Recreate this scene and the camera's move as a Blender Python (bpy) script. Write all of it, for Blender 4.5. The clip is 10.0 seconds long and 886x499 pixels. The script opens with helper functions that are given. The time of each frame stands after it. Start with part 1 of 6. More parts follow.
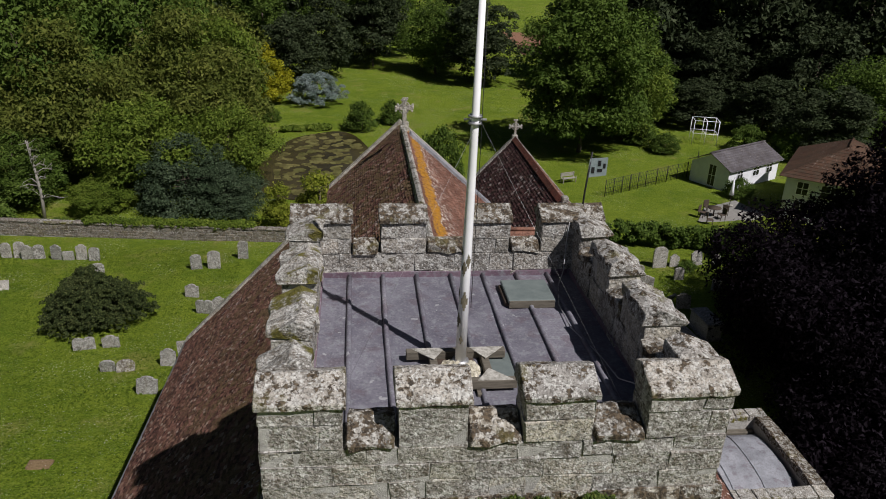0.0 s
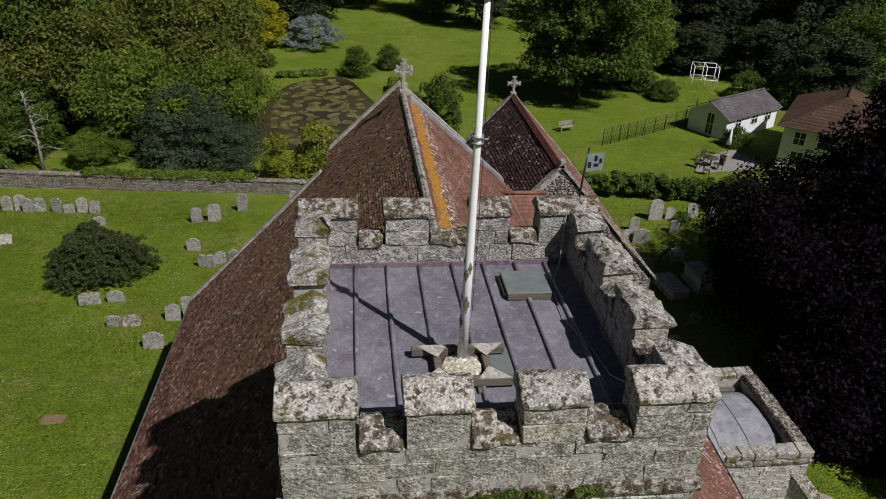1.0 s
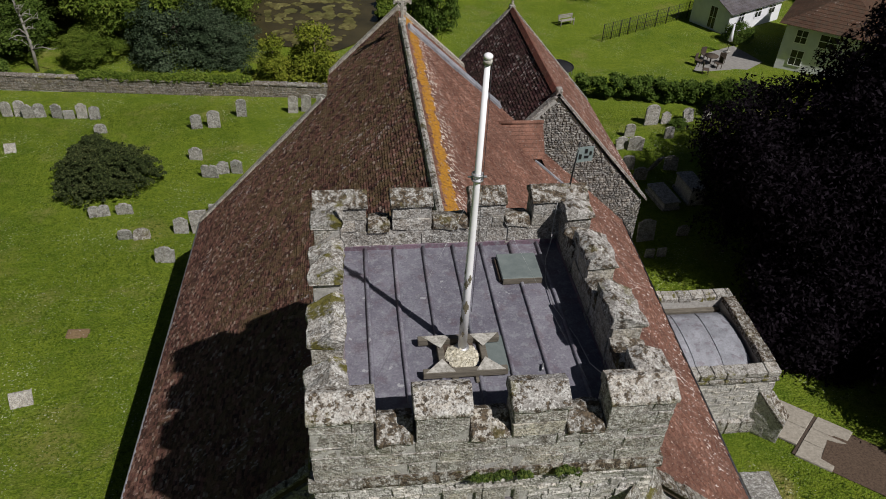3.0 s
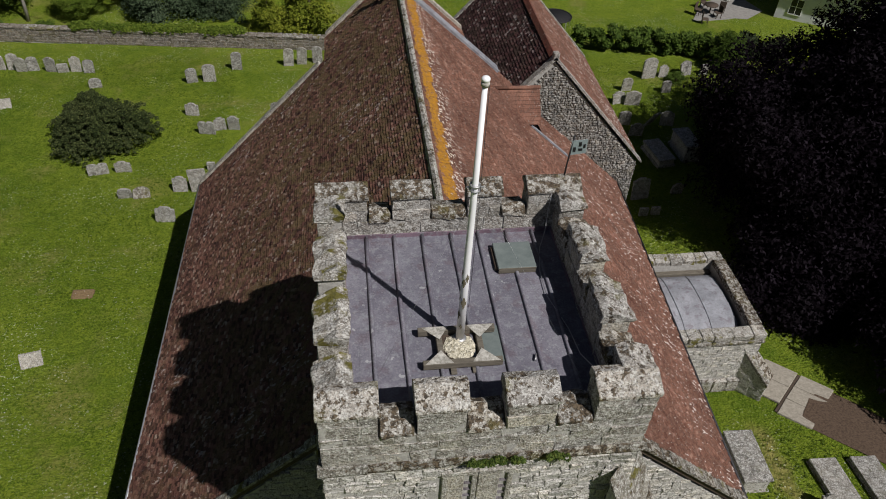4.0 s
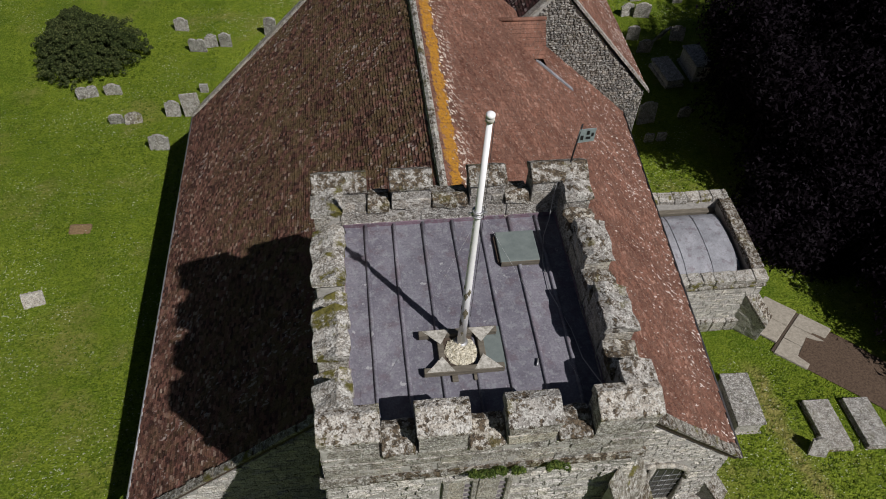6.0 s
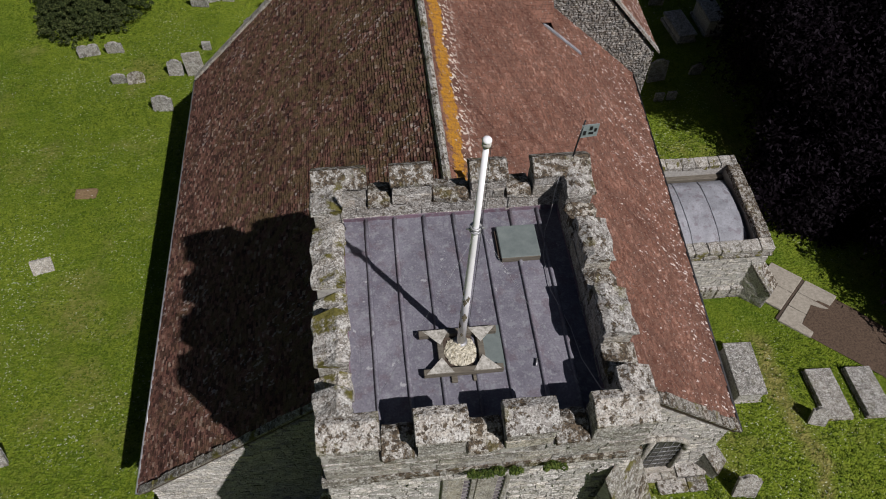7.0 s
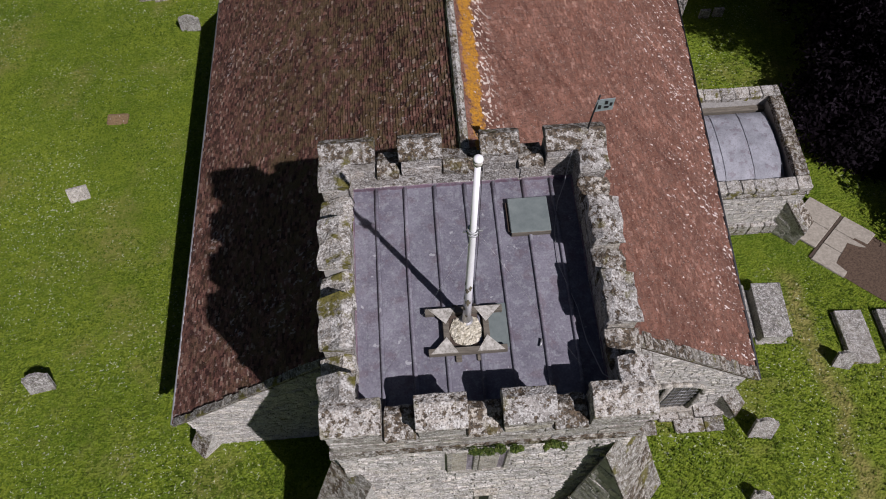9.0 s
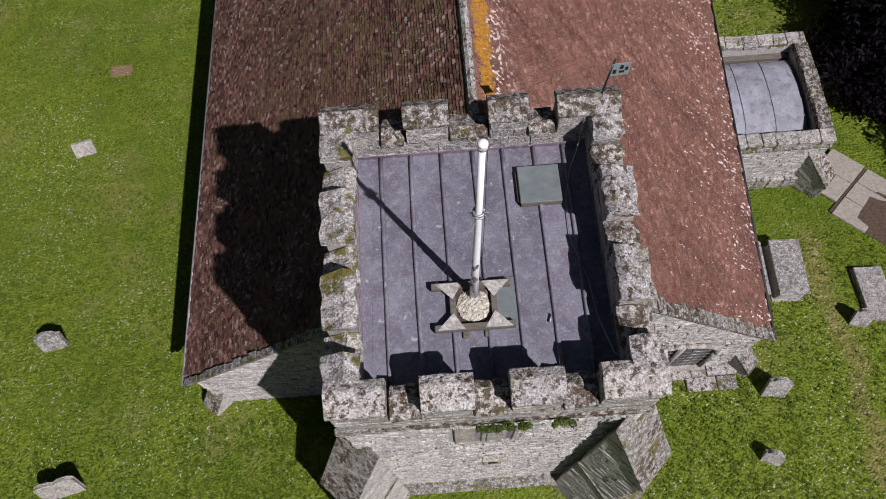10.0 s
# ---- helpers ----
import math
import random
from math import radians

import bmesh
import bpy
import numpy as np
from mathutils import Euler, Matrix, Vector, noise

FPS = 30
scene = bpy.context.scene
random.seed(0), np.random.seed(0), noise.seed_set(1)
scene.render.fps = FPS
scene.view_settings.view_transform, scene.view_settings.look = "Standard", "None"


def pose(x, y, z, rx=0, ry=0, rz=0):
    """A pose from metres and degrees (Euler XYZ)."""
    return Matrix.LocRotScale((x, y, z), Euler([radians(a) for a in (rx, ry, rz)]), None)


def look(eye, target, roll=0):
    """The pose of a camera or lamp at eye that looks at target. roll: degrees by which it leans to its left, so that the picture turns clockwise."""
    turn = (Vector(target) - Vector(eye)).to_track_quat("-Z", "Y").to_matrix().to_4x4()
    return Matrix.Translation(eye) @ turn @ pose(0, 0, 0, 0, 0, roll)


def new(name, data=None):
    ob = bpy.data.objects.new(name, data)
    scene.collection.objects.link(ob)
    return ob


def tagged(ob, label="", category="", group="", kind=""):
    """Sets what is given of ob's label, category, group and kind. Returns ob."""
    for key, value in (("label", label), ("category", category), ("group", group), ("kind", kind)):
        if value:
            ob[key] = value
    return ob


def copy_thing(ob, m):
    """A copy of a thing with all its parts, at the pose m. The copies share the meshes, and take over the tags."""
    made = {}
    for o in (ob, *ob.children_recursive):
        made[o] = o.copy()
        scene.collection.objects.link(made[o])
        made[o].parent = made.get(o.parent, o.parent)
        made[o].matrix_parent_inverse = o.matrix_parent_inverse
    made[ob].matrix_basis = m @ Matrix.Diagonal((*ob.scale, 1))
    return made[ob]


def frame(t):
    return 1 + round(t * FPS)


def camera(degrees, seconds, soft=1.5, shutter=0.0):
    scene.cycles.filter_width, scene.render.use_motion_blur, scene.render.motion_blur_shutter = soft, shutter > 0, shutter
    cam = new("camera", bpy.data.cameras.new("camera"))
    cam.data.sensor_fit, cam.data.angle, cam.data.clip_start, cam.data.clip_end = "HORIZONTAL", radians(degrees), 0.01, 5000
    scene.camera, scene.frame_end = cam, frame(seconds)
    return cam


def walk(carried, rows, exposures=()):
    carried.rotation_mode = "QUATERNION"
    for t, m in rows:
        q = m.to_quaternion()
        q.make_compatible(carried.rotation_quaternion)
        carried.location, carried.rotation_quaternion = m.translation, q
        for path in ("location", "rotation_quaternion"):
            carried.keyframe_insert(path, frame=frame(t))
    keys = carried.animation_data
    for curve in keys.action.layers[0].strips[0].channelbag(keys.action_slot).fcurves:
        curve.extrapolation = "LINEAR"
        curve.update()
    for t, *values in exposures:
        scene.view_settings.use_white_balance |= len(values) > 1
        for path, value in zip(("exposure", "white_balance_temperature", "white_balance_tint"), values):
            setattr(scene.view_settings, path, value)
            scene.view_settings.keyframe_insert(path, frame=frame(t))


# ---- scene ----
from itertools import product

cam = camera(61.4, 10.0, soft=1.0)
walk(cam, [
    (0.0, look((-1.304, -8.292, 19.300), (-0.161, 0.816, 15.332), 2.22)),
    (0.5, look((-1.366, -8.323, 19.795), (-0.217, 0.613, 15.457), 2.26)),
    (1.0, look((-1.436, -8.377, 20.315), (-0.263, 0.370, 15.613), 2.43)),
    (1.5, look((-1.539, -8.535, 20.886), (-0.344, 0.010, 15.833), 2.68)),
    (2.0, look((-1.537, -8.326, 21.332), (-0.350, -0.006, 15.913), 2.69)),
    (2.5, look((-1.567, -8.393, 21.929), (-0.402, -0.301, 16.170), 2.68)),
    (4.0, look((-1.685, -8.217, 23.670), (-0.499, -0.896, 16.962), 3.36)),
    (4.5, look((-1.648, -7.816, 23.903), (-0.472, -0.733, 16.942), 3.42)),
    (5.0, look((-1.611, -7.400, 24.189), (-0.457, -0.589, 16.958), 3.60)),
    (5.5, look((-1.595, -7.002, 24.440), (-0.457, -0.461, 16.962), 3.78)),
    (7.0, look((-1.321, -5.815, 25.295), (-0.402, -0.164, 17.096), 3.35)),
    (7.5, look((-1.182, -5.404, 25.521), (-0.383, -0.079, 17.094), 2.91)),
    (8.0, look((-1.108, -5.014, 25.623), (-0.361, 0.007, 17.007), 2.76)),
    (8.5, look((-0.765, -4.900, 25.888), (-0.340, -0.097, 17.128), 0.33)),
    (9.0, look((-0.608, -4.622, 25.988), (-0.360, -0.121, 17.062), -1.25)),
    (9.5, look((-0.503, -4.275, 25.912), (-0.380, -0.110, 16.822), -2.63)),
    (10.0, look((-0.440, -3.963, 25.825), (-0.435, -0.165, 16.574), -4.22)),
], [(0.0, -0.24, 6300, 15.0), (5.0, -0.27, 6350, 13.0), (8.0, -0.25, 6200, 19.0), (10.0, -0.06, 6050, 23.5)])

# ---- sky and sun ----
SUN_ELEVATION = radians(51)
SUN_FROM = Vector((0.635 * math.cos(SUN_ELEVATION), -0.7725 * math.cos(SUN_ELEVATION), math.sin(SUN_ELEVATION)))
world = bpy.data.worlds.new("sky")
scene.world = world
world.use_nodes = True
sky = world.node_tree.nodes.new("ShaderNodeTexSky")
sky.sky_type, sky.sun_disc = "NISHITA", False
sky.sun_elevation = SUN_ELEVATION
sky.sun_rotation = math.atan2(SUN_FROM.x, SUN_FROM.y)
backing = world.node_tree.nodes["Background"]
world.node_tree.links.new(sky.outputs[0], backing.inputs[0])
backing.inputs[1].default_value = 0.023
sun = new("sun", bpy.data.lights.new("sun", "SUN"))
sun.data.energy, sun.data.angle, sun.data.color = 5.4, radians(0.6), (1.0, 0.965, 0.915)
sun.matrix_world = look(SUN_FROM * 50, (0, 0, 0))

# ---- materials ----


class Nodes:
    """A short way to write node trees."""

    def __init__(self, name):
        self.mat = bpy.data.materials.new(name)
        self.mat.use_nodes = True
        self.tree = self.mat.node_tree
        self.shader = self.tree.nodes["Principled BSDF"]

    def add(self, kind, **values):
        node = self.tree.nodes.new(kind)
        for key, value in values.items():
            if key in node.inputs:
                node.inputs[key].default_value = value
        return node

    def link(self, a, b):
        self.tree.links.new(a, b)

    def coords(self, scale=(1, 1, 1), space="Object"):
        tc, mp = self.add("ShaderNodeTexCoord"), self.add("ShaderNodeMapping")
        self.link(tc.outputs[space], mp.inputs[0])
        mp.inputs["Scale"].default_value = scale
        return mp.outputs[0]

    def world_coords(self, scale=(1, 1, 1)):
        geo, mp = self.add("ShaderNodeNewGeometry"), self.add("ShaderNodeMapping")
        self.link(geo.outputs["Position"], mp.inputs[0])
        mp.inputs["Scale"].default_value = scale
        return mp.outputs[0]

    def noise(self, at, scale, detail=5.0, rough=0.6):
        n = self.add("ShaderNodeTexNoise", Scale=scale, Detail=detail, Roughness=rough)
        self.link(at, n.inputs["Vector"])
        return n.outputs["Fac"]

    def ramp(self, fac, stops):
        n = self.add("ShaderNodeValToRGB")
        e = n.color_ramp.elements
        while len(e) < len(stops):
            e.new(0.5)
        for el, (pos, col) in zip(e, stops):
            el.position, el.color = pos, (*col, 1) if len(col) == 3 else col
        self.link(fac, n.inputs[0])
        return n.outputs[0]

    def mask(self, fac, lo, hi):
        n = self.add("ShaderNodeMapRange")
        n.inputs["From Min"].default_value, n.inputs["From Max"].default_value = lo, hi
        self.link(fac, n.inputs[0])
        return n.outputs[0]

    def mix(self, fac, a, b, kind="MIX"):
        n = self.add("ShaderNodeMix")
        n.data_type, n.blend_type = "RGBA", kind
        for sock, value in ((n.inputs[0], fac), (n.inputs[6], a), (n.inputs[7], b)):
            if isinstance(value, (int, float)):
                sock.default_value = value
            elif isinstance(value, tuple):
                sock.default_value = (*value, 1)
            else:
                self.link(value, sock)
        return n.outputs[2]

    def times(self, a, b, op="MULTIPLY"):
        n = self.add("ShaderNodeMath")
        n.operation = op
        for sock, value in zip(n.inputs, (a, b)):
            if isinstance(value, (int, float)):
                sock.default_value = value
            else:
                self.link(value, sock)
        return n.outputs[0]

    def random(self, per="object"):
        if per == "object":
            return self.add("ShaderNodeObjectInfo").outputs["Random"]
        return self.add("ShaderNodeNewGeometry").outputs["Random Per Island"]

    def finish(self, colour, rough=0.85, bump=None, strength=0.4, distance=0.02, metal=0.0, spec=0.3):
        s = self.shader.inputs
        if isinstance(colour, tuple):
            s["Base Color"].default_value = (*colour, 1)
        else:
            self.link(colour, s["Base Color"])
        if isinstance(rough, (int, float)):
            s["Roughness"].default_value = rough
        else:
            self.link(rough, s["Roughness"])
        s["Metallic"].default_value = metal
        s["Specular IOR Level"].default_value = spec
        if bump is not None:
            b = self.add("ShaderNodeBump", Strength=strength, Distance=distance)
            self.link(bump, b.inputs["Height"])
            self.link(b.outputs[0], s["Normal"])
        return self.mat


def stone_material(name, dark, light, lichen=0.5, moss=0.0, per="object", dark_spots=0.5, dark_low=0.53):
    """Weathered limestone: mottled grey, crusts of white and brown-black lichen, some moss."""
    m = Nodes(name)
    at = m.world_coords()
    big, mid, fine = m.noise(at, 1.1, 4), m.noise(at, 3.6, 6, 0.66), m.noise(at, 24, 3, 0.55)
    base = m.mix(m.mask(mid, 0.38, 0.62), dark, light)
    tone = m.ramp(m.random(per), [(0, (0.7, 0.69, 0.68)), (0.35, (0.95, 0.94, 0.93)), (0.7, (1.02, 0.99, 0.95)), (1, (1.2, 1.15, 1.07))])
    base = m.mix(1.0, base, tone, "MULTIPLY")
    base = m.mix(m.times(m.mask(fine, 0.52, 0.6), 0.55), base, (0.1, 0.095, 0.085))
    blot = m.noise(at, 7.0, 6, 0.72)
    pale = m.times(m.mask(blot, 0.51, 0.56), lichen)
    base = m.mix(pale, base, m.mix(m.mask(fine, 0.45, 0.56), (0.62, 0.615, 0.58), (0.38, 0.375, 0.345)))
    spots = m.times(m.mask(m.noise(at, 15, 3, 0.5), 0.59, 0.63), lichen * 0.9)
    base = m.mix(spots, base, (0.6, 0.595, 0.555))
    dots = m.times(m.mask(m.noise(at, 30, 3, 0.55), 0.575, 0.605), lichen)
    base = m.mix(dots, base, (0.66, 0.66, 0.63))
    pits = m.mask(m.noise(at, 38, 3, 0.6), 0.57, 0.62)
    base = m.mix(m.times(pits, 0.72), base, (0.06, 0.053, 0.042))
    black = m.times(m.mask(m.noise(at, 8.0, 7, 0.74), dark_low, dark_low + 0.04), dark_spots)
    base = m.mix(black, base, m.mix(m.mask(fine, 0.42, 0.6), (0.032, 0.024, 0.016), (0.12, 0.09, 0.058)))
    if moss:
        green = m.times(m.mask(m.noise(at, 1.9, 6, 0.66), 0.56, 0.62), moss)
        base = m.mix(green, base, m.mix(fine, (0.06, 0.058, 0.01), (0.17, 0.15, 0.03)))
    base = m.mix(m.times(big, 0.35), base, (0.75, 0.73, 0.68), "MULTIPLY")
    height = m.times(m.times(mid, 0.8), m.times(fine, 0.7), "ADD")
    return m.finish(base, 0.93, height, 1.0, 0.045, spec=0.12)


STONE = stone_material("stone", (0.23, 0.218, 0.2), (0.41, 0.393, 0.362), 0.6, 0.12, dark_spots=0.6, dark_low=0.55)
STONE_PALE = stone_material("pale_stone", (0.3, 0.285, 0.25), (0.5, 0.48, 0.42), 0.4, 0.1, dark_spots=0.25)
CAPSTONE = stone_material("capstone_stone", (0.27, 0.26, 0.24), (0.46, 0.445, 0.412), 0.62, 0.42, dark_spots=0.95, dark_low=0.525)
RUBBLE = stone_material("rubble_stone", (0.4, 0.39, 0.36), (0.6, 0.588, 0.55), 0.5, 0.05, "island", 0.45, 0.56)
FLINT = stone_material("flint", (0.1, 0.1, 0.1), (0.34, 0.32, 0.29), 0.4, 0.1, "island", 0.6)
GRAVE = stone_material("grave_stone", (0.2, 0.197, 0.18), (0.38, 0.37, 0.34), 0.6, 0.15, dark_spots=0.5, dark_low=0.55)
MOSSY = stone_material("mossy_stone", (0.14, 0.132, 0.11), (0.3, 0.29, 0.25), 0.5, 0.9, dark_spots=0.75, dark_low=0.52)
MOSS_CAP = stone_material("mossy_capstone", (0.26, 0.25, 0.225), (0.45, 0.435, 0.395), 0.62, 0.95, dark_spots=0.7, dark_low=0.54)
DARK_CAP = stone_material("brown_capstone", (0.22, 0.21, 0.185), (0.4, 0.385, 0.345), 0.5, 0.35, dark_spots=0.95, dark_low=0.475)
WALL_STONE = stone_material("boundary_stone", (0.115, 0.096, 0.076), (0.24, 0.21, 0.17), 0.3, 0.3, "island", 0.5)


def mortar():
    m = Nodes("mortar")
    at = m.world_coords()
    return m.finish(m.ramp(m.noise(at, 14), [(0.3, (0.27, 0.262, 0.24)), (0.7, (0.47, 0.455, 0.42))]), 0.95, m.noise(at, 60), 0.6, 0.02)


MORTAR = mortar()


def lead_material(name, a, b):
    m = Nodes(name)
    at = m.world_coords()
    blot, spots, fine = m.noise(at, 1.9, 6, 0.62), m.noise(at, 8, 5, 0.6), m.noise(at, 28, 3, 0.55)
    base = m.mix(m.mask(blot, 0.38, 0.64), a, b)
    base = m.mix(m.times(m.mask(spots, 0.52, 0.62), 0.6), base, (0.225, 0.235, 0.25))
    base = m.mix(m.times(m.mask(m.noise(at, 3.3, 6, 0.64), 0.54, 0.62), 0.5), base, (0.115, 0.085, 0.1))
    base = m.mix(m.times(m.mask(fine, 0.59, 0.65), 0.35), base, (0.31, 0.315, 0.32))
    base = m.mix(m.times(m.mask(fine, 0.45, 0.36), 0.35), base, (0.06, 0.056, 0.06))
    base = m.mix(m.times(m.mask(m.noise(at, 5.5, 3, 0.5), 0.69, 0.71), 0.6), base, (0.4, 0.41, 0.41))
    tone = m.ramp(m.random(), [(0, (0.88, 0.89, 0.9)), (1, (1.12, 1.1, 1.1))])
    base = m.mix(1.0, base, tone, "MULTIPLY")
    return m.finish(base, m.times(m.mask(blot, 0.0, 1.6), 0.45, "ADD"), m.times(blot, m.times(fine, 0.2), "ADD"), 0.4, 0.02, metal=0.0, spec=0.4)


LEAD = lead_material("lead_sheet", (0.118, 0.112, 0.138), (0.178, 0.174, 0.202))
LEAD_GREY = lead_material("grey_lead", (0.19, 0.197, 0.215), (0.3, 0.31, 0.335))
LEAD_PURPLE = lead_material("purple_lead", (0.13, 0.085, 0.11), (0.2, 0.135, 0.17))


def tile_material(name, stops, moss, lichen, strip=None, low=None, stain=(0.062, 0.05, 0.035), top=None):
    """Old clay tiles, each a little different, with lichen.

    strip: the x range of an orange lichen band; low: x range over which white lichen grows in; top: a mossy brown that fades in over an x range.
    """
    m = Nodes(name)
    at = m.world_coords()
    base = m.ramp(m.random("island"), stops)
    base = m.mix(m.mask(m.noise(at, 0.6, 6, 0.66), 0.35, 0.7), base, m.mix(1.0, base, (0.5, 0.46, 0.46), "MULTIPLY"))
    sep = m.add("ShaderNodeSeparateXYZ")
    m.link(at, sep.inputs[0])
    wob = m.times(m.times(m.noise(at, 2.6, 6, 0.7), 0.5, "SUBTRACT"), 0.7)
    wide = m.times(m.times(m.noise(at, 0.4, 5, 0.65), 0.5, "SUBTRACT"), 7.0)
    x = m.times(sep.outputs[0], wob, "ADD")
    fine = m.noise(at, 17, 3, 0.55)
    if low:
        # rain streaks that run aslant down the roof
        slant = m.add("ShaderNodeCombineXYZ")
        m.link(m.times(m.times(sep.outputs[0], sep.outputs[1], "ADD"), 0.9), slant.inputs[0])
        m.link(m.times(m.times(sep.outputs[0], sep.outputs[1], "SUBTRACT"), 0.16), slant.inputs[1])
        streak = m.mask(m.noise(slant.outputs[0], 1.0, 5, 0.6), 0.52, 0.66)
        base = m.mix(m.times(streak, 0.7), base, m.mix(1.0, base, (0.5, 0.47, 0.47), "MULTIPLY"))
    amount = m.times(m.mask(m.noise(at, 2.6, 6, 0.66), 0.44, 0.58), moss)
    if top:
        amount = m.times(amount, m.mask(m.times(sep.outputs[0], wide, "ADD"), top[0], top[1]))
    base = m.mix(amount, base, stain)
    base = m.mix(m.times(m.mask(fine, 0.5, 0.6), 0.6), base, m.mix(1.0, base, (0.35, 0.33, 0.33), "MULTIPLY"))
    where = m.mask(m.noise(at, 0.5, 4), 0.46, 0.66)
    if low:
        where = m.mask(m.times(x, wide, "ADD"), low[0], low[1])
    fleck = m.mask(m.times(m.noise(m.world_coords((0.55, 1, 0.55)), 9, 3, 0.55), m.times(m.times(where, 0.12), m.times(m.mask(m.noise(at, 0.9, 3), 0.4, 0.6), 0.05), "ADD"), "ADD"), 0.732, 0.765)
    base = m.mix(m.times(m.times(fleck, m.mask(where, 0.0, 0.15)), lichen), base, (0.6, 0.53, 0.49))
    speck = m.mask(m.noise(at, 17, 2, 0.4), 0.68, 0.71)
    base = m.mix(m.times(speck, lichen * 0.7), base, (0.42, 0.36, 0.32))
    if strip:
        flakes = m.times(m.mask(x, strip[0], strip[1]), m.mask(x, strip[1] + 0.6, strip[1] + 0.1))
        base = m.mix(m.times(flakes, m.mask(m.noise(at, 9, 2, 0.5), 0.56, 0.6)), base, (0.6, 0.53, 0.46))
        band = m.times(m.mask(x, strip[0], strip[0] + 0.05), m.mask(x, strip[1] + 0.05, strip[1]))
        band = m.times(band, m.mask(m.noise(at, 5, 7, 0.75), 0.36, 0.46))
        base = m.mix(band, base, m.mix(m.mask(m.noise(at, 14, 6, 0.8), 0.4, 0.6), (0.45, 0.215, 0.016), (0.22, 0.11, 0.03)))
    return m.finish(base, 0.9, m.times(m.noise(at, 12), fine, "ADD"), 0.7, 0.02, spec=0.15)


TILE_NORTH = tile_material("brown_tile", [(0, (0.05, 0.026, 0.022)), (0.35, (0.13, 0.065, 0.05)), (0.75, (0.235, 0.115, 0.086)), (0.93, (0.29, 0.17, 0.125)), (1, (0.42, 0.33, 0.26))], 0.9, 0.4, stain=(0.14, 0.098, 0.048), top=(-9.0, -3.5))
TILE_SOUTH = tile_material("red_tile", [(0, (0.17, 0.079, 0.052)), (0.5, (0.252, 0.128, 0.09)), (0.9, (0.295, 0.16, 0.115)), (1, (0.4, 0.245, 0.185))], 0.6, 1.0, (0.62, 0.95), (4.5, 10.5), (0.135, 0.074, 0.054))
TILE_RED = tile_material("bright_red_tile", [(0, (0.16, 0.058, 0.042)), (0.6, (0.24, 0.088, 0.062)), (1, (0.29, 0.125, 0.092))], 0.35, 0.4)
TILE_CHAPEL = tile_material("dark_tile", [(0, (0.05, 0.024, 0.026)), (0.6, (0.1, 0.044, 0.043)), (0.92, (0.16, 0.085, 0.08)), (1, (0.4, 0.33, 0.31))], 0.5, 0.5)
TILE_HOUSE = tile_material("house_tile", [(0, (0.075, 0.045, 0.03)), (0.6, (0.115, 0.065, 0.042)), (1, (0.16, 0.095, 0.06))], 0.6, 0.2)
SLATE = tile_material("slate", [(0, (0.1, 0.094, 0.1)), (0.6, (0.145, 0.137, 0.147)), (1, (0.2, 0.19, 0.197))], 0.3, 0.2)


def grass_material():
    """Mown turf: broad drifts, tufts, dry and clovery patches, and a trodden line beside the tombs."""
    m = Nodes("grass")
    at = m.world_coords()
    broad, mid, tuft, blade = m.noise(at, 0.13, 4), m.noise(at, 0.9, 5, 0.6), m.noise(at, 4.2, 4, 0.6), m.noise(at, 15, 3, 0.55)
    base = m.mix(m.mask(mid, 0.36, 0.64), (0.09, 0.146, 0.009), (0.162, 0.214, 0.016))
    base = m.mix(m.times(m.mask(broad, 0.42, 0.6), 0.6), base, (0.2, 0.255, 0.022))
    base = m.mix(m.times(m.mask(tuft, 0.46, 0.62), 0.55), base, (0.072, 0.126, 0.008))
    base = m.mix(m.times(m.mask(blade, 0.52, 0.6), 0.45), base, (0.225, 0.285, 0.05))
    base = m.mix(m.times(m.mask(blade, 0.46, 0.38), 0.5), base, (0.04, 0.08, 0.008))
    sep = m.add("ShaderNodeSeparateXYZ")
    m.link(at, sep.inputs[0])
    x = m.times(sep.outputs[0], m.times(m.times(m.noise(at, 0.5, 3), 0.5, "SUBTRACT"), 2.5), "ADD")
    trodden = m.times(m.times(m.mask(x, 11.7, 12.2), m.mask(x, 13.0, 12.5)), m.mask(sep.outputs[1], 6.2, 5.4))
    dry = m.times(m.mask(m.noise(at, 0.35, 5, 0.65), 0.54, 0.66), 0.5)
    dry = m.times(dry, m.times(trodden, 0.9), "MAXIMUM")
    base = m.mix(dry, base, m.mix(m.mask(tuft, 0.4, 0.6), (0.14, 0.145, 0.035), (0.3, 0.27, 0.085)))
    daisy = m.times(m.mask(m.noise(at, 11, 2, 0.5), 0.63, 0.67), m.mask(m.noise(at, 0.28, 4, 0.6), 0.47, 0.58))
    base = m.mix(m.times(daisy, 0.75), base, (0.5, 0.53, 0.38))
    return m.finish(base, 0.95, m.times(tuft, blade, "ADD"), 1.0, 0.15, spec=0.08)


GRASS = grass_material()


def simple(name, a, b, scale=8, rough=0.8, bump=0.3, distance=0.01, metal=0.0, spec=0.3, stretch=(1, 1, 1)):
    m = Nodes(name)
    at = m.world_coords(stretch)
    n = m.noise(at, scale, 6, 0.68)
    wide = m.noise(at, scale * 0.13, 3)
    base = m.mix(m.mask(n, 0.3, 0.7), a, b)
    base = m.mix(m.times(wide, 0.5), base, (0.68, 0.68, 0.68), "MULTIPLY")
    return m.finish(base, rough, n, bump, distance, metal, spec)


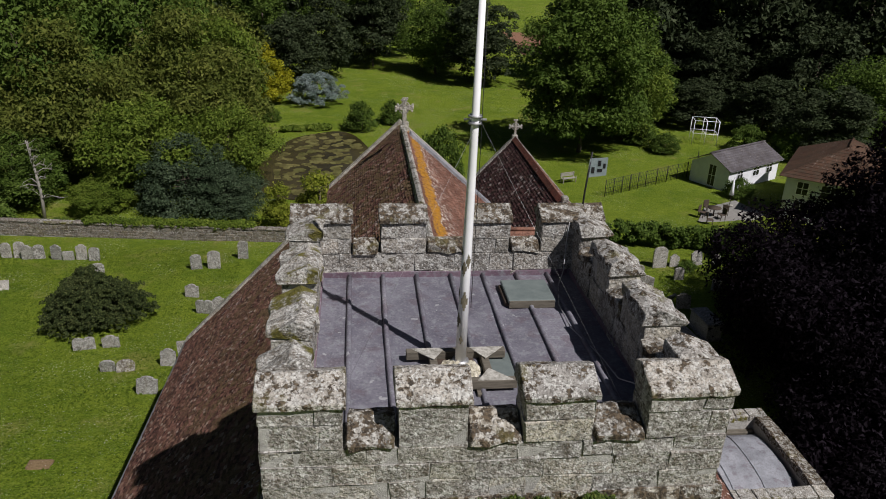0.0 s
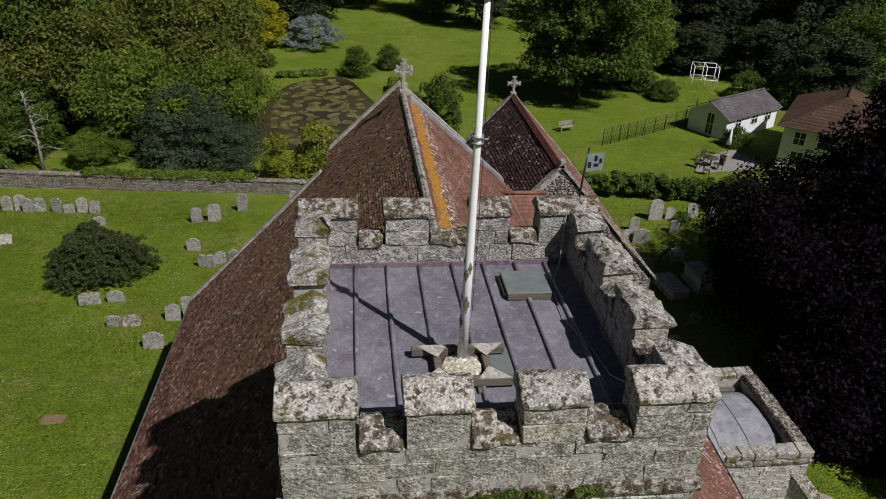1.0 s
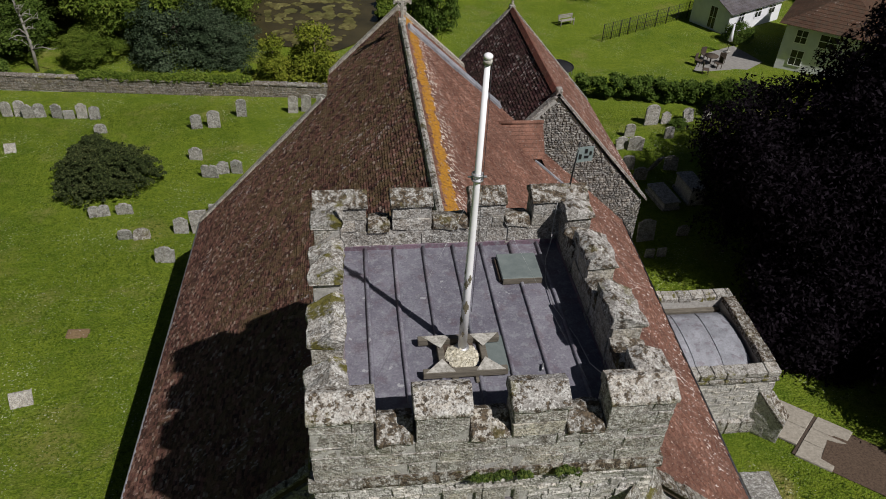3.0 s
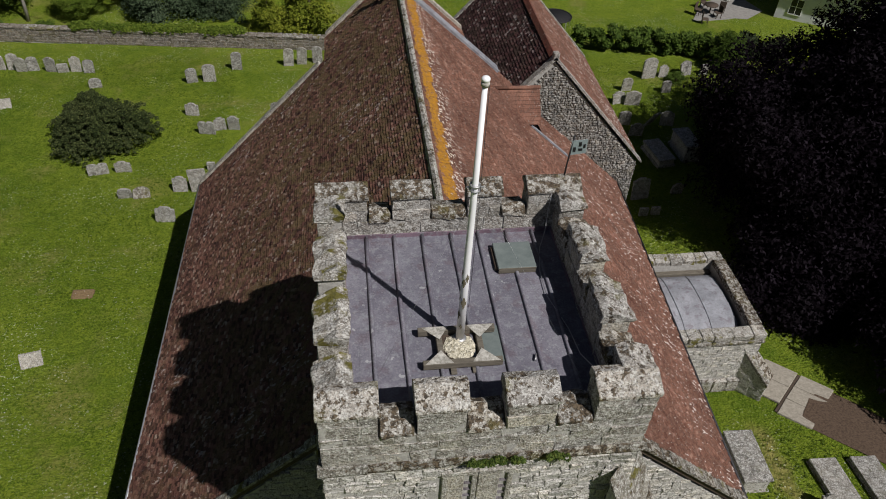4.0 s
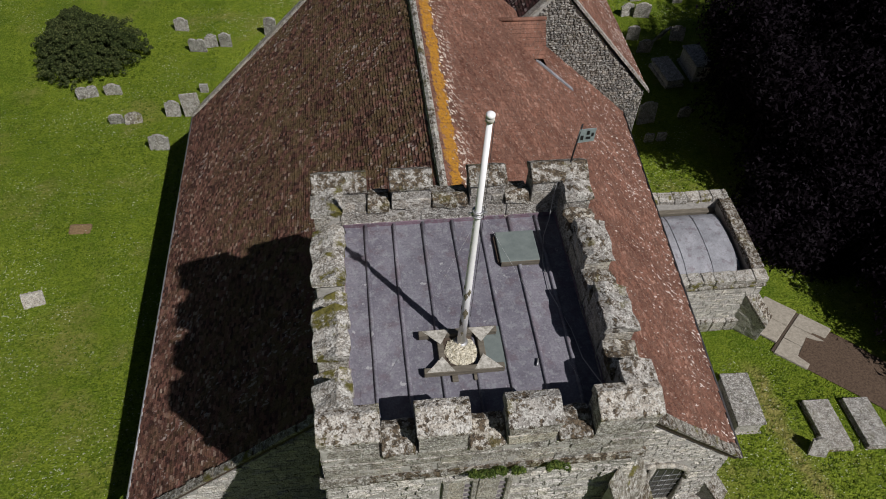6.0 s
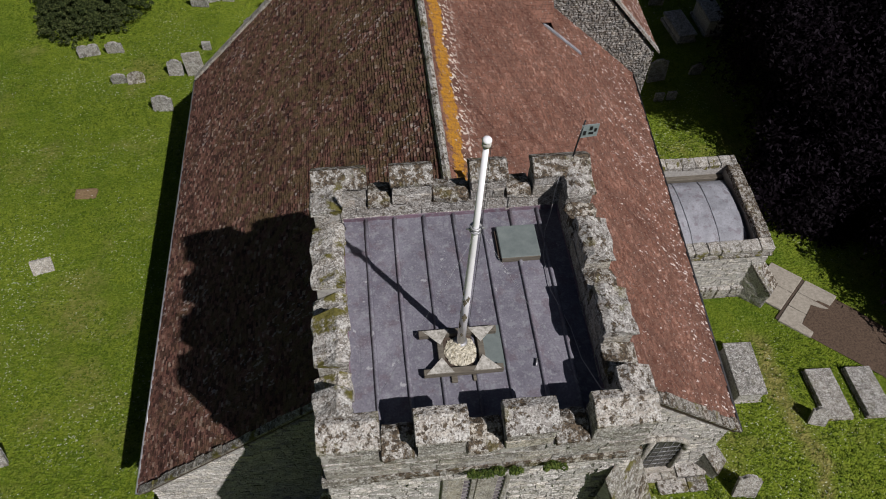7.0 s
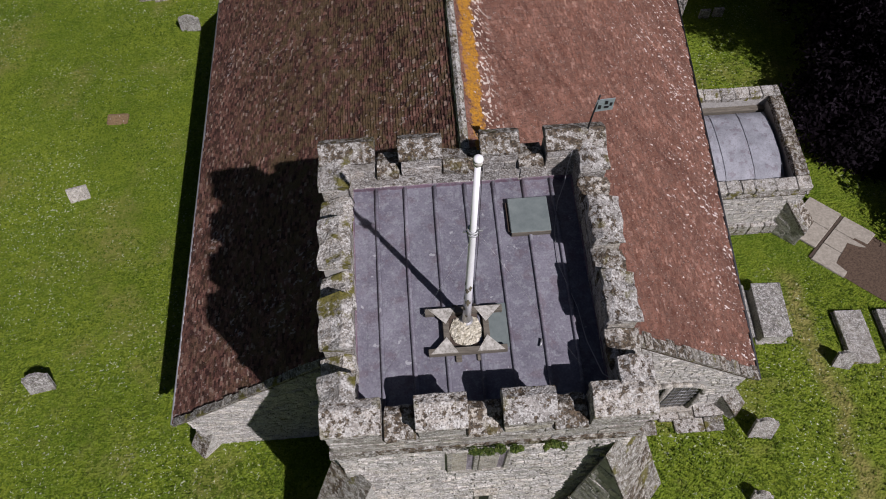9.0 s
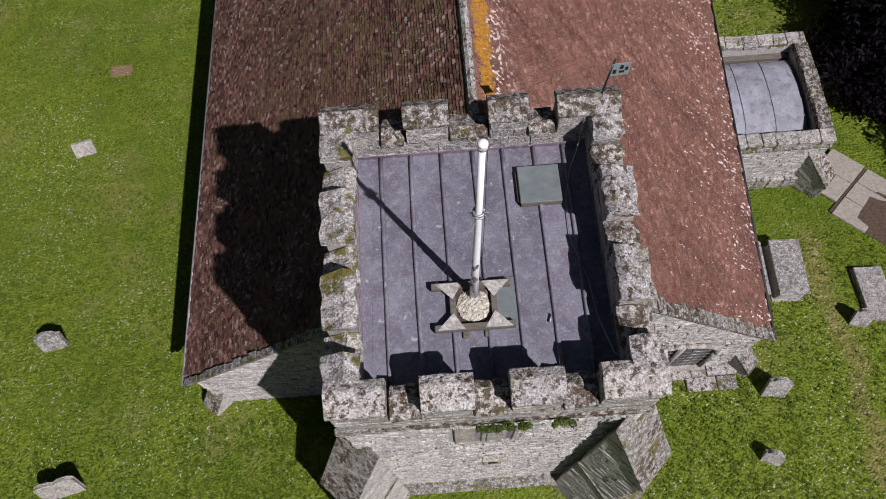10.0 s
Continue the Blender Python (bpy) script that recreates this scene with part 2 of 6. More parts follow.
def leaf_material(name, a, b, c, gloss=0.12):
    m = Nodes(name)
    r = m.random("island")
    base = m.ramp(r, [(0, a), (0.55, b), (1, c)])
    base = m.mix(m.mask(m.noise(m.world_coords(), 0.45, 3), 0.35, 0.7), base, m.mix(1.0, base, (0.62, 0.7, 0.6), "MULTIPLY"))
    m.finish(base, 0.7, spec=gloss)
    thin = m.add("ShaderNodeBsdfTranslucent")
    m.link(base, thin.inputs[0])
    both = m.add("ShaderNodeMixShader", Fac=0.3)
    m.link(m.shader.outputs[0], both.inputs[1])
    m.link(thin.outputs[0], both.inputs[2])
    m.link(both.outputs[0], m.tree.nodes["Material Output"].inputs[0])
    return m.mat


LEAF = {
    "mid": leaf_material("mid_green_leaf", (0.053, 0.090, 0.015), (0.095, 0.148, 0.023), (0.146, 0.202, 0.041)),
    "light": leaf_material("light_green_leaf", (0.072, 0.113, 0.014), (0.135, 0.189, 0.023), (0.207, 0.252, 0.043)),
    "olive": leaf_material("olive_leaf", (0.076, 0.096, 0.018), (0.132, 0.152, 0.027), (0.188, 0.200, 0.044)),
    "dark": leaf_material("dark_green_leaf", (0.027, 0.038, 0.017), (0.05, 0.067, 0.03), (0.092, 0.11, 0.055)),
    "blue": leaf_material("blue_green_leaf", (0.036, 0.056, 0.03), (0.066, 0.096, 0.05), (0.118, 0.155, 0.09)),
    "silver": leaf_material("silver_blue_leaf", (0.14, 0.18, 0.17), (0.24, 0.29, 0.28), (0.36, 0.41, 0.39)),
    "gold": leaf_material("golden_leaf", (0.22, 0.2, 0.008), (0.37, 0.335, 0.014), (0.47, 0.46, 0.04)),
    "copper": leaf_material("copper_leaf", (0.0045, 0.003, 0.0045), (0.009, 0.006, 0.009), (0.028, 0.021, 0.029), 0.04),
    "lime": leaf_material("lime_leaf", (0.13, 0.16, 0.016), (0.22, 0.25, 0.026), (0.32, 0.33, 0.045)),
    "yew": leaf_material("yew_leaf", (0.022, 0.032, 0.012), (0.06, 0.08, 0.026), (0.15, 0.165, 0.06)),
    "moss": leaf_material("wall_plant_leaf", (0.043, 0.072, 0.014), (0.087, 0.131, 0.029), (0.16, 0.189, 0.043)),
}
LEAF["pad"] = leaf_material("lily_pad", (0.1, 0.088, 0.034), (0.17, 0.15, 0.055), (0.24, 0.225, 0.085))
LEAF["turf"] = leaf_material("grass_blade", (0.08, 0.124, 0.008), (0.102, 0.15, 0.012), (0.132, 0.178, 0.02))
BARK = simple("bark", (0.06, 0.045, 0.032), (0.13, 0.105, 0.08), 9, 0.95, 0.8, 0.03, stretch=(1, 1, 0.25))
DEAD_WOOD = simple("dead_wood", (0.22, 0.2, 0.17), (0.38, 0.36, 0.32), 9, 0.9, 0.5, 0.02, stretch=(1, 1, 0.25))
OAK = simple("weathered_oak", (0.075, 0.065, 0.05), (0.185, 0.165, 0.13), 12, 0.9, 0.6, 0.01, stretch=(0.3, 2, 2))
DARK_WOOD = simple("dark_wood", (0.05, 0.035, 0.026), (0.1, 0.075, 0.055), 14, 0.8, 0.4, 0.01)
PAINT = simple("white_pole_paint", (0.86, 0.86, 0.88), (0.97, 0.97, 0.98), 6, 0.45, 0.1, 0.003, spec=0.4)
FLAKING = simple("flaked_paint", (0.1, 0.085, 0.05), (0.24, 0.215, 0.15), 30, 0.9, 0.6, 0.006)
GRAVEL = simple("gravel", (0.22, 0.19, 0.11), (0.95, 0.9, 0.74), 18, 0.95, 1.0, 0.05)
COPPER = simple("green_copper_sheet", (0.115, 0.14, 0.135), (0.175, 0.205, 0.195), 5, 0.7, 0.3, 0.008)
PLATE = simple("zinc_plate", (0.16, 0.15, 0.12), (0.62, 0.6, 0.54), 15, 0.8, 0.5, 0.008)
WHITEWASH = simple("white_render", (0.7, 0.71, 0.73), (0.84, 0.85, 0.87), 1.6, 0.9, 0.3, 0.01)
IRON = simple("dark_iron", (0.02, 0.02, 0.022), (0.05, 0.05, 0.052), 20, 0.6, 0.2, 0.004, 0.6)
STEEL = simple("galvanised_steel", (0.35, 0.36, 0.37), (0.5, 0.5, 0.5), 20, 0.5, 0.1, 0.003, 0.7)
VANE = simple("weathered_vane_copper", (0.2, 0.25, 0.25), (0.3, 0.35, 0.35), 20, 0.6, 0.2, 0.004, 0.1)
PATH = simple("brown_gravel_path", (0.05, 0.032, 0.02), (0.15, 0.104, 0.072), 14, 0.95, 0.9, 0.04)
FLAG = simple("paving_stone", (0.24, 0.215, 0.17), (0.42, 0.385, 0.32), 9, 0.9, 0.5, 0.02)
SOIL = simple("bare_soil", (0.13, 0.085, 0.04), (0.24, 0.17, 0.09), 12, 0.95, 0.8, 0.03)
FIELD = simple("ploughed_soil", (0.2, 0.1, 0.06), (0.28, 0.15, 0.09), 3, 0.95, 0.8, 0.05)
DARK_GLASS = simple("leaded_glass", (0.012, 0.013, 0.014), (0.03, 0.032, 0.034), 12, 0.25, 0.2, 0.003, spec=0.5)
CANVAS = simple("black_mesh", (0.01, 0.01, 0.012), (0.02, 0.02, 0.022), 40, 0.8, 0.1, 0.002)
PATIO = simple("patio_slab", (0.19, 0.18, 0.165), (0.29, 0.28, 0.255), 4, 0.9, 0.4, 0.01)


def water_material():
    m = Nodes("pond_water")
    at = m.world_coords()
    base = m.ramp(m.noise(at, 0.35, 5), [(0.35, (0.028, 0.023, 0.01)), (0.65, (0.06, 0.048, 0.02))])
    return m.finish(base, 0.25, m.noise(at, 3), 0.08, 0.02, spec=0.5)


WATER = water_material()

# ---- building helpers ----


def link_mesh(name, verts, faces, material, parent=None, label="", smooth=False):
    """One mesh object from plain vertices and faces."""
    me = bpy.data.meshes.new(name)
    me.from_pydata([tuple(v) for v in verts], [], [tuple(int(i) for i in f) for f in faces])
    me.materials.append(material)
    if smooth:
        me.shade_smooth()
    ob = new(name, me)
    if parent is not None:
        ob.parent = parent
    return tagged(ob, label)


def part(name, bm, material, parent=None, label="", smooth=False):
    """Links a bmesh as one mesh object under a thing or a part."""
    bmesh.ops.recalc_face_normals(bm, faces=bm.faces)
    me = bpy.data.meshes.new(name)
    bm.to_mesh(me)
    bm.free()
    me.materials.append(material)
    if smooth:
        me.shade_smooth()
    ob = new(name, me)
    if parent is not None:
        ob.parent = parent
    return tagged(ob, label)


def thing(name, label, category, at=(0, 0, 0), turn=0.0, group="", kind=""):
    ob = new(name)
    ob.matrix_basis = pose(*at, 0, 0, turn)
    return tagged(ob, label, category, group, kind)


def box(bm, x0, x1, y0, y1, z0, z1, m=None):
    vs = [bm.verts.new((x, y, z)) for x, y, z in product((x0, x1), (y0, y1), (z0, z1))]
    for f in ((0, 1, 3, 2), (4, 6, 7, 5), (0, 4, 5, 1), (2, 3, 7, 6), (0, 2, 6, 4), (1, 5, 7, 3)):
        bm.faces.new([vs[i] for i in f])
    if m is not None:
        bmesh.ops.transform(bm, matrix=m, verts=vs)
    return vs


def box_part(name, ext, material, parent=None, label="", bevel=0.0, m=None):
    bm = bmesh.new()
    box(bm, *ext)
    if bevel:
        bmesh.ops.bevel(bm, geom=bm.edges[:], offset=bevel, segments=1, affect="EDGES", profile=0.5)
    if m is not None:
        bmesh.ops.transform(bm, matrix=m, verts=bm.verts[:])
    return part(name, bm, material, parent, label)


rng = random.Random(7)
CHAMFER = [(sx, sy, sz, k) for sx, sy, sz in product((-1, 1), repeat=3) for k in range(3)]


def chamfer_faces():
    """Faces of a box with cut edges, over the 24 corners in CHAMFER's order."""
    at = {c: i for i, c in enumerate(CHAMFER)}
    faces = []
    for k in range(3):
        a, b = [i for i in range(3) if i != k]
        for s in (-1, 1):
            ring = []
            for u, v in ((-1, -1), (1, -1), (1, 1), (-1, 1)):
                c = [0, 0, 0]
                c[k], c[a], c[b] = s, u, v
                ring.append(at[(*c, k)])
            faces.append(ring)
        for u, v in product((-1, 1), repeat=2):
            lo, hi = [0, 0, 0], [0, 0, 0]
            lo[a], lo[b], hi[a], hi[b] = u, v, u, v
            lo[k], hi[k] = -1, 1
            faces.append([at[(*lo, a)], at[(*hi, a)], at[(*hi, b)], at[(*lo, b)]])
    for c in product((-1, 1), repeat=3):
        faces.append([at[(*c, 0)], at[(*c, 1)], at[(*c, 2)]])
    return faces


CHAMFER_FACES = chamfer_faces()


def block_points(ext, cut=0.02, rough=0.008):
    """The corners of a worn stone block that fills ext."""
    c = [(ext[0] + ext[1]) / 2, (ext[2] + ext[3]) / 2, (ext[4] + ext[5]) / 2]
    h = [(ext[1] - ext[0]) / 2, (ext[3] - ext[2]) / 2, (ext[5] - ext[4]) / 2]
    pts = []
    for sx, sy, sz, k in CHAMFER:
        s = (sx, sy, sz)
        p = []
        for i in range(3):
            d = h[i] if i == k else max(h[i] - cut * rng.uniform(0.6, 1.5), h[i] * 0.5)
            p.append(c[i] + s[i] * d + rng.uniform(-rough, rough))
        pts.append(p)
    return pts


def block(name, ext, material, parent, cut=0.02, rough=0.008, label="", m=None):
    pts = block_points(ext, cut, rough)
    if m is not None:
        pts = [m @ Vector(p) for p in pts]
    me = bpy.data.meshes.new(name)
    me.from_pydata([tuple(p) for p in pts], [], CHAMFER_FACES)
    bm = bmesh.new()
    bm.from_mesh(me)
    bmesh.ops.recalc_face_normals(bm, faces=bm.faces)
    bm.to_mesh(me)
    bm.free()
    me.materials.append(material)
    ob = new(name, me)
    ob.parent = parent
    return tagged(ob, label)


def many_blocks(name, exts, material, parent, cut=0.02, rough=0.008, label="", m=None):
    """A great many worn blocks in one mesh of kind stuff."""
    verts, faces = [], []
    for ext in exts:
        base = len(verts)
        verts += block_points(ext, cut, rough)
        faces += [[i + base for i in f] for f in CHAMFER_FACES]
    if m is not None:
        verts = [m @ Vector(v) for v in verts]
    ob = link_mesh(name, verts, faces, material, parent, label)
    bm = bmesh.new()
    bm.from_mesh(ob.data)
    bmesh.ops.recalc_face_normals(bm, faces=bm.faces)
    bm.to_mesh(ob.data)
    bm.free()
    return tagged(ob, kind="stuff")


def courses(u0, u1, z0, z1, high=(0.2, 0.3), long=(0.3, 0.6), gap=0.012):
    """Rectangles (u0, u1, z0, z1) of stones laid in courses."""
    out, z = [], z0
    while z < z1 - 0.04:
        h = min(rng.uniform(*high), z1 - z)
        if z1 - z - h < high[0] * 0.6:
            h = z1 - z
        u = u0
        while u < u1 - 0.03:
            w = min(rng.uniform(*long), u1 - u)
            if u1 - u - w < long[0] * 0.5:
                w = u1 - u
            out.append((u, u + w - gap, z, z + h - gap))
            u += w
        z += h
    return out


def tube(name, points, radius, material, parent=None, label="", sides=8, taper=None):
    """A round bar along points; taper: the radius at its end."""
    pts = [Vector(p) for p in points]
    verts, faces = [], []
    for i, p in enumerate(pts):
        d = (pts[min(i + 1, len(pts) - 1)] - pts[max(i - 1, 0)]).normalized()
        side = d.orthogonal().normalized() if i == 0 else (side - d * side.dot(d)).normalized()
        up = d.cross(side)
        r = radius if taper is None else radius + (taper - radius) * i / (len(pts) - 1)
        for k in range(sides):
            a = 2 * math.pi * k / sides
            verts.append(p + side * (r * math.cos(a)) + up * (r * math.sin(a)))
    for i in range(len(pts) - 1):
        for k in range(sides):
            faces.append((i * sides + k, i * sides + (k + 1) % sides, (i + 1) * sides + (k + 1) % sides, (i + 1) * sides + k))
    faces += [tuple(range(sides))[::-1], tuple((len(pts) - 1) * sides + k for k in range(sides))]
    return link_mesh(name, verts, faces, material, parent, label, smooth=True)


def prism(name, outline, axis, a, b, material, parent=None, label=""):
    """An outline of (u, z) pulled along x or y from a to b."""
    put = (lambda u, w, z: (u, w, z)) if axis == "y" else (lambda u, w, z: (w, u, z))
    n = len(outline)
    bm = bmesh.new()
    lo = [bm.verts.new(put(u, a, z)) for u, z in outline]
    hi = [bm.verts.new(put(u, b, z)) for u, z in outline]
    bm.faces.new(lo), bm.faces.new(hi[::-1])
    for i in range(n):
        bm.faces.new((lo[i], lo[(i + 1) % n], hi[(i + 1) % n], hi[i]))
    return part(name, bm, material, parent, label)


# ---- ground ----


FALL_Y = (-400, -6, 0, 5, 10, 16, 24, 36, 46, 400)
FALL_Z = (2.6, 2.6, 2.3, 1.6, 0.7, 0.2, -0.6, -0.8, -1.6, -1.6)


def gz(y):
    """Height of the hillside: it falls from the tower's foot towards the pond."""
    return float(np.interp(y, FALL_Y, FALL_Z))


def ground_sheet():
    """One sheet of turf out to the horizon, finer near the church, a little uneven."""
    near = list(np.arange(-60, 61, 1.5))
    line = [-1500, -700, -350, -180, -100] + near + [100, 180, 350, 700, 1500]
    n = len(line)
    verts = []
    for y in line:
        for x in line:
            z = 0.05 * noise.noise((x * 0.35, y * 0.35, 0)) - 0.03 if abs(x) < 60 and abs(y) < 60 else -0.03
            verts.append((x, y + 20, z + gz(y + 20)))
    faces = [(j * n + i, j * n + i + 1, (j + 1) * n + i + 1, (j + 1) * n + i) for j in range(n - 1) for i in range(n - 1)]
    tagged(link_mesh("ground", verts, faces, GRASS, smooth=True), "sunlit mown churchyard grass with daisies and dry patches", "grass", kind="structure")


ground_sheet()


def flat_sheet(name, outline, z, material, label, category, thick=0.03):
    bm = bmesh.new()
    f = bm.faces.new([bm.verts.new((x, y, z)) for x, y in outline])
    up = bmesh.ops.extrude_face_region(bm, geom=[f])
    for v in up["geom"]:
        if isinstance(v, bmesh.types.BMVert):
            v.co.z -= thick
    return tagged(part(name, bm, material), label, category, kind="structure")


def laid_strip(name, left, right, material, label, category, lift=0.06):
    """A strip of made ground between two edges, following the slope."""
    rows = []
    for (a, b), (c, d) in zip(zip(left, left[1:]), zip(right, right[1:])):
        n = max(2, int(math.hypot(b[0] - a[0], b[1] - a[1]) / 0.7))
        for i in range(n):
            k = i / n
            rows.append(((a[0] + (b[0] - a[0]) * k, a[1] + (b[1] - a[1]) * k), (c[0] + (d[0] - c[0]) * k, c[1] + (d[1] - c[1]) * k)))
    verts, faces, across = [], [], 5
    for p, q in rows:
        for j in range(across):
            k = j / (across - 1)
            x, y = p[0] + (q[0] - p[0]) * k, p[1] + (q[1] - p[1]) * k
            verts.append((x + 0.09 * noise.noise((x, y, 3)), y + 0.09 * noise.noise((x, y, 8)), gz(y) + (lift if 0 < j < across - 1 else lift - 0.05) + 0.015 * noise.noise((x * 2, y * 2, 1))))
    for i in range(len(rows) - 1):
        for j in range(across - 1):
            k = i * across + j
            faces.append((k, k + 1, k + across + 1, k + across))
    return tagged(link_mesh(name, verts, faces, material, smooth=True), label, category, kind="structure")


def ring(cx, cy, rx, ry, n, wob, seed):
    r = random.Random(seed)
    ph = [r.uniform(0, 6.28) for _ in range(3)]
    out = []
    for i in range(n):
        a = 2 * math.pi * i / n
        k = 1 + wob * (math.sin(2 * a + ph[0]) * 0.5 + math.sin(3 * a + ph[1]) * 0.35 + math.sin(5 * a + ph[2]) * 0.2)
        out.append((cx + rx * k * math.cos(a), cy + ry * k * math.sin(a)))
    return out


flat_sheet("pond", ring(-4.4, 60.0, 5.2, 12.6, 48, 0.2, 3), -1.55, WATER, "still brown pond with lily pads and weed", "pond")
flat_sheet("ploughed_field", [(29, 128), (40, 127), (43, 158), (31, 160)], -1.55, FIELD, "bare reddish ploughed field beyond the trees", "field")
laid_strip("path_south", [(15.7, 7.7), (17.3, 5.6), (19.6, 2.4), (23.0, -2.5), (30.0, -11.0)], [(14.0, 5.8), (16.1, 3.6), (17.9, 0.9), (21.3, -4.5), (28.0, -13.0)], PATH, "brown gravel path leading from the porch", "path")

# ---- tower ----
TX0, TX1, TY0, TY1 = -2.32, 2.7, -1.98, 3.22
ROOF = 14.0
STRING = 13.42  # foot of the string course
tower = thing("church_tower", "square grey stone church tower with battlements and a lead roof", "church tower", (0, 0, 0))


def tower_walls():
    t = 0.5
    bm = bmesh.new()
    box(bm, TX0 + 0.03, TX1 - 0.03, TY0 + 0.012, TY1 - 0.03, -0.3, ROOF - 0.06)
    part("tower_core", bm, MORTAR, tower)
    # rubble facing below the string course
    west = [(u0, u1, TY0 - rng.uniform(-0.004, 0.022), TY0 + 0.1, z0, z1) for u0, u1, z0, z1 in courses(TX0, TX1, 0.0, STRING, (0.09, 0.19), (0.12, 0.36), 0.001)
            if not (-0.62 < (u0 + u1) / 2 < 0.72 and STRING - 2.05 < (z0 + z1) / 2 < STRING - 0.2)]
    many_blocks("rubble_facing", west, RUBBLE, tower, 0.014, 0.026)
    for x, s in ((TX0, -1), (TX1, 1)):
        side = [(min(x + s * rng.uniform(0.005, 0.03), x - s * 0.1), max(x + s * rng.uniform(0.005, 0.03), x - s * 0.1), u0, u1, z0, z1)
                for u0, u1, z0, z1 in courses(TY0, TY1, 3.0, STRING, (0.14, 0.24), (0.25, 0.6), 0.01)]
        many_blocks("rubble_facing", side, RUBBLE, tower, 0.018, 0.012)
    # string course
    for ext in ((TX0 - 0.08, TX1 + 0.08, TY0 - 0.045, TY0 + 0.05), (TX0 - 0.08, TX1 + 0.08, TY1 - 0.05, TY1 + 0.12)):
        u = ext[0]
        while u < ext[1] - 0.05:
            w = min(rng.uniform(0.45, 0.8), ext[1] - u)
            if ext[2] < 0:
                a, top = ext[2] - 0.02 + rng.uniform(0, 0.04), STRING + 0.19
                prism("string_course_stone", [(a, STRING - 0.01), (a - 0.01, STRING + 0.05), (ext[3] - 0.07, top), (ext[3], top), (ext[3], STRING - 0.01)], "x", u, u + w - 0.006, DARK_CAP if rng.random() < 0.6 else MOSSY, tower)
            else:
                block("string_course_stone", (u, u + w - 0.012, ext[2], ext[3], STRING, STRING + 0.17), MOSSY, tower, 0.04, 0.012)
            u += w
    for ext in ((TX0 - 0.09, TX0 + 0.05), (TX1 - 0.05, TX1 + 0.09)):
        u = TY0 + 0.06
        while u < TY1 - 0.1:
            w = min(rng.uniform(0.45, 0.8), TY1 - 0.06 - u)
            block("string_course_stone", (ext[0], ext[1], u, u + w - 0.012, STRING, STRING + 0.17), MOSSY, tower, 0.04, 0.012)
            u += w


tower_walls()

T = 0.46  # parapet thickness
SILL, BED, TOP = 14.42, 14.82, 15.06


def capstone(axis, u0, u1, wall, inward, z0, z1, material=None, wear=0.008, crest=0.72):
    """A weathered coping stone: a long outer slope and a short inner one. wall: the outer face; inward: +1 or -1."""
    out, ridge, inner = wall - inward * (0.035 if axis == "x" else 0.06), wall + inward * T * crest, wall + inward * (T + 0.04)
    prof = [(out, z0), (out, z0 + 0.07), (ridge, z1), (inner, z1 - 0.07 - 0.3 * (0.72 - crest)), (inner, z0)]
    steps = max(2, int((u1 - u0) / 0.16))
    verts, faces = [], []
    for i in range(steps + 1):
        u = u0 + (u1 - u0) * i / steps
        for a, z in prof:
            j = (rng.uniform(-wear, wear), rng.uniform(-wear, wear), rng.uniform(-wear, wear))
            p = (u, a, z) if axis == "x" else (a, u, z)
            verts.append((p[0] + j[0], p[1] + j[1], p[2] + j[2]))
    n = len(prof)
    for i in range(steps):
        for k in range(n):
            faces.append((i * n + k, i * n + (k + 1) % n, (i + 1) * n + (k + 1) % n, (i + 1) * n + k))
    faces += [tuple(range(n)), tuple(steps * n + k for k in range(n))]
    ob = link_mesh("capstone", verts, faces, material or CAPSTONE, tower)
    bm = bmesh.new()
    bm.from_mesh(ob.data)
    bmesh.ops.recalc_face_normals(bm, faces=bm.faces)
    bmesh.ops.bevel(bm, geom=[e for e in bm.edges if e.is_manifold and e.calc_face_angle() > 0.4], offset=0.01, segments=1, affect="EDGES")
    bm.to_mesh(ob.data)
    bm.free()


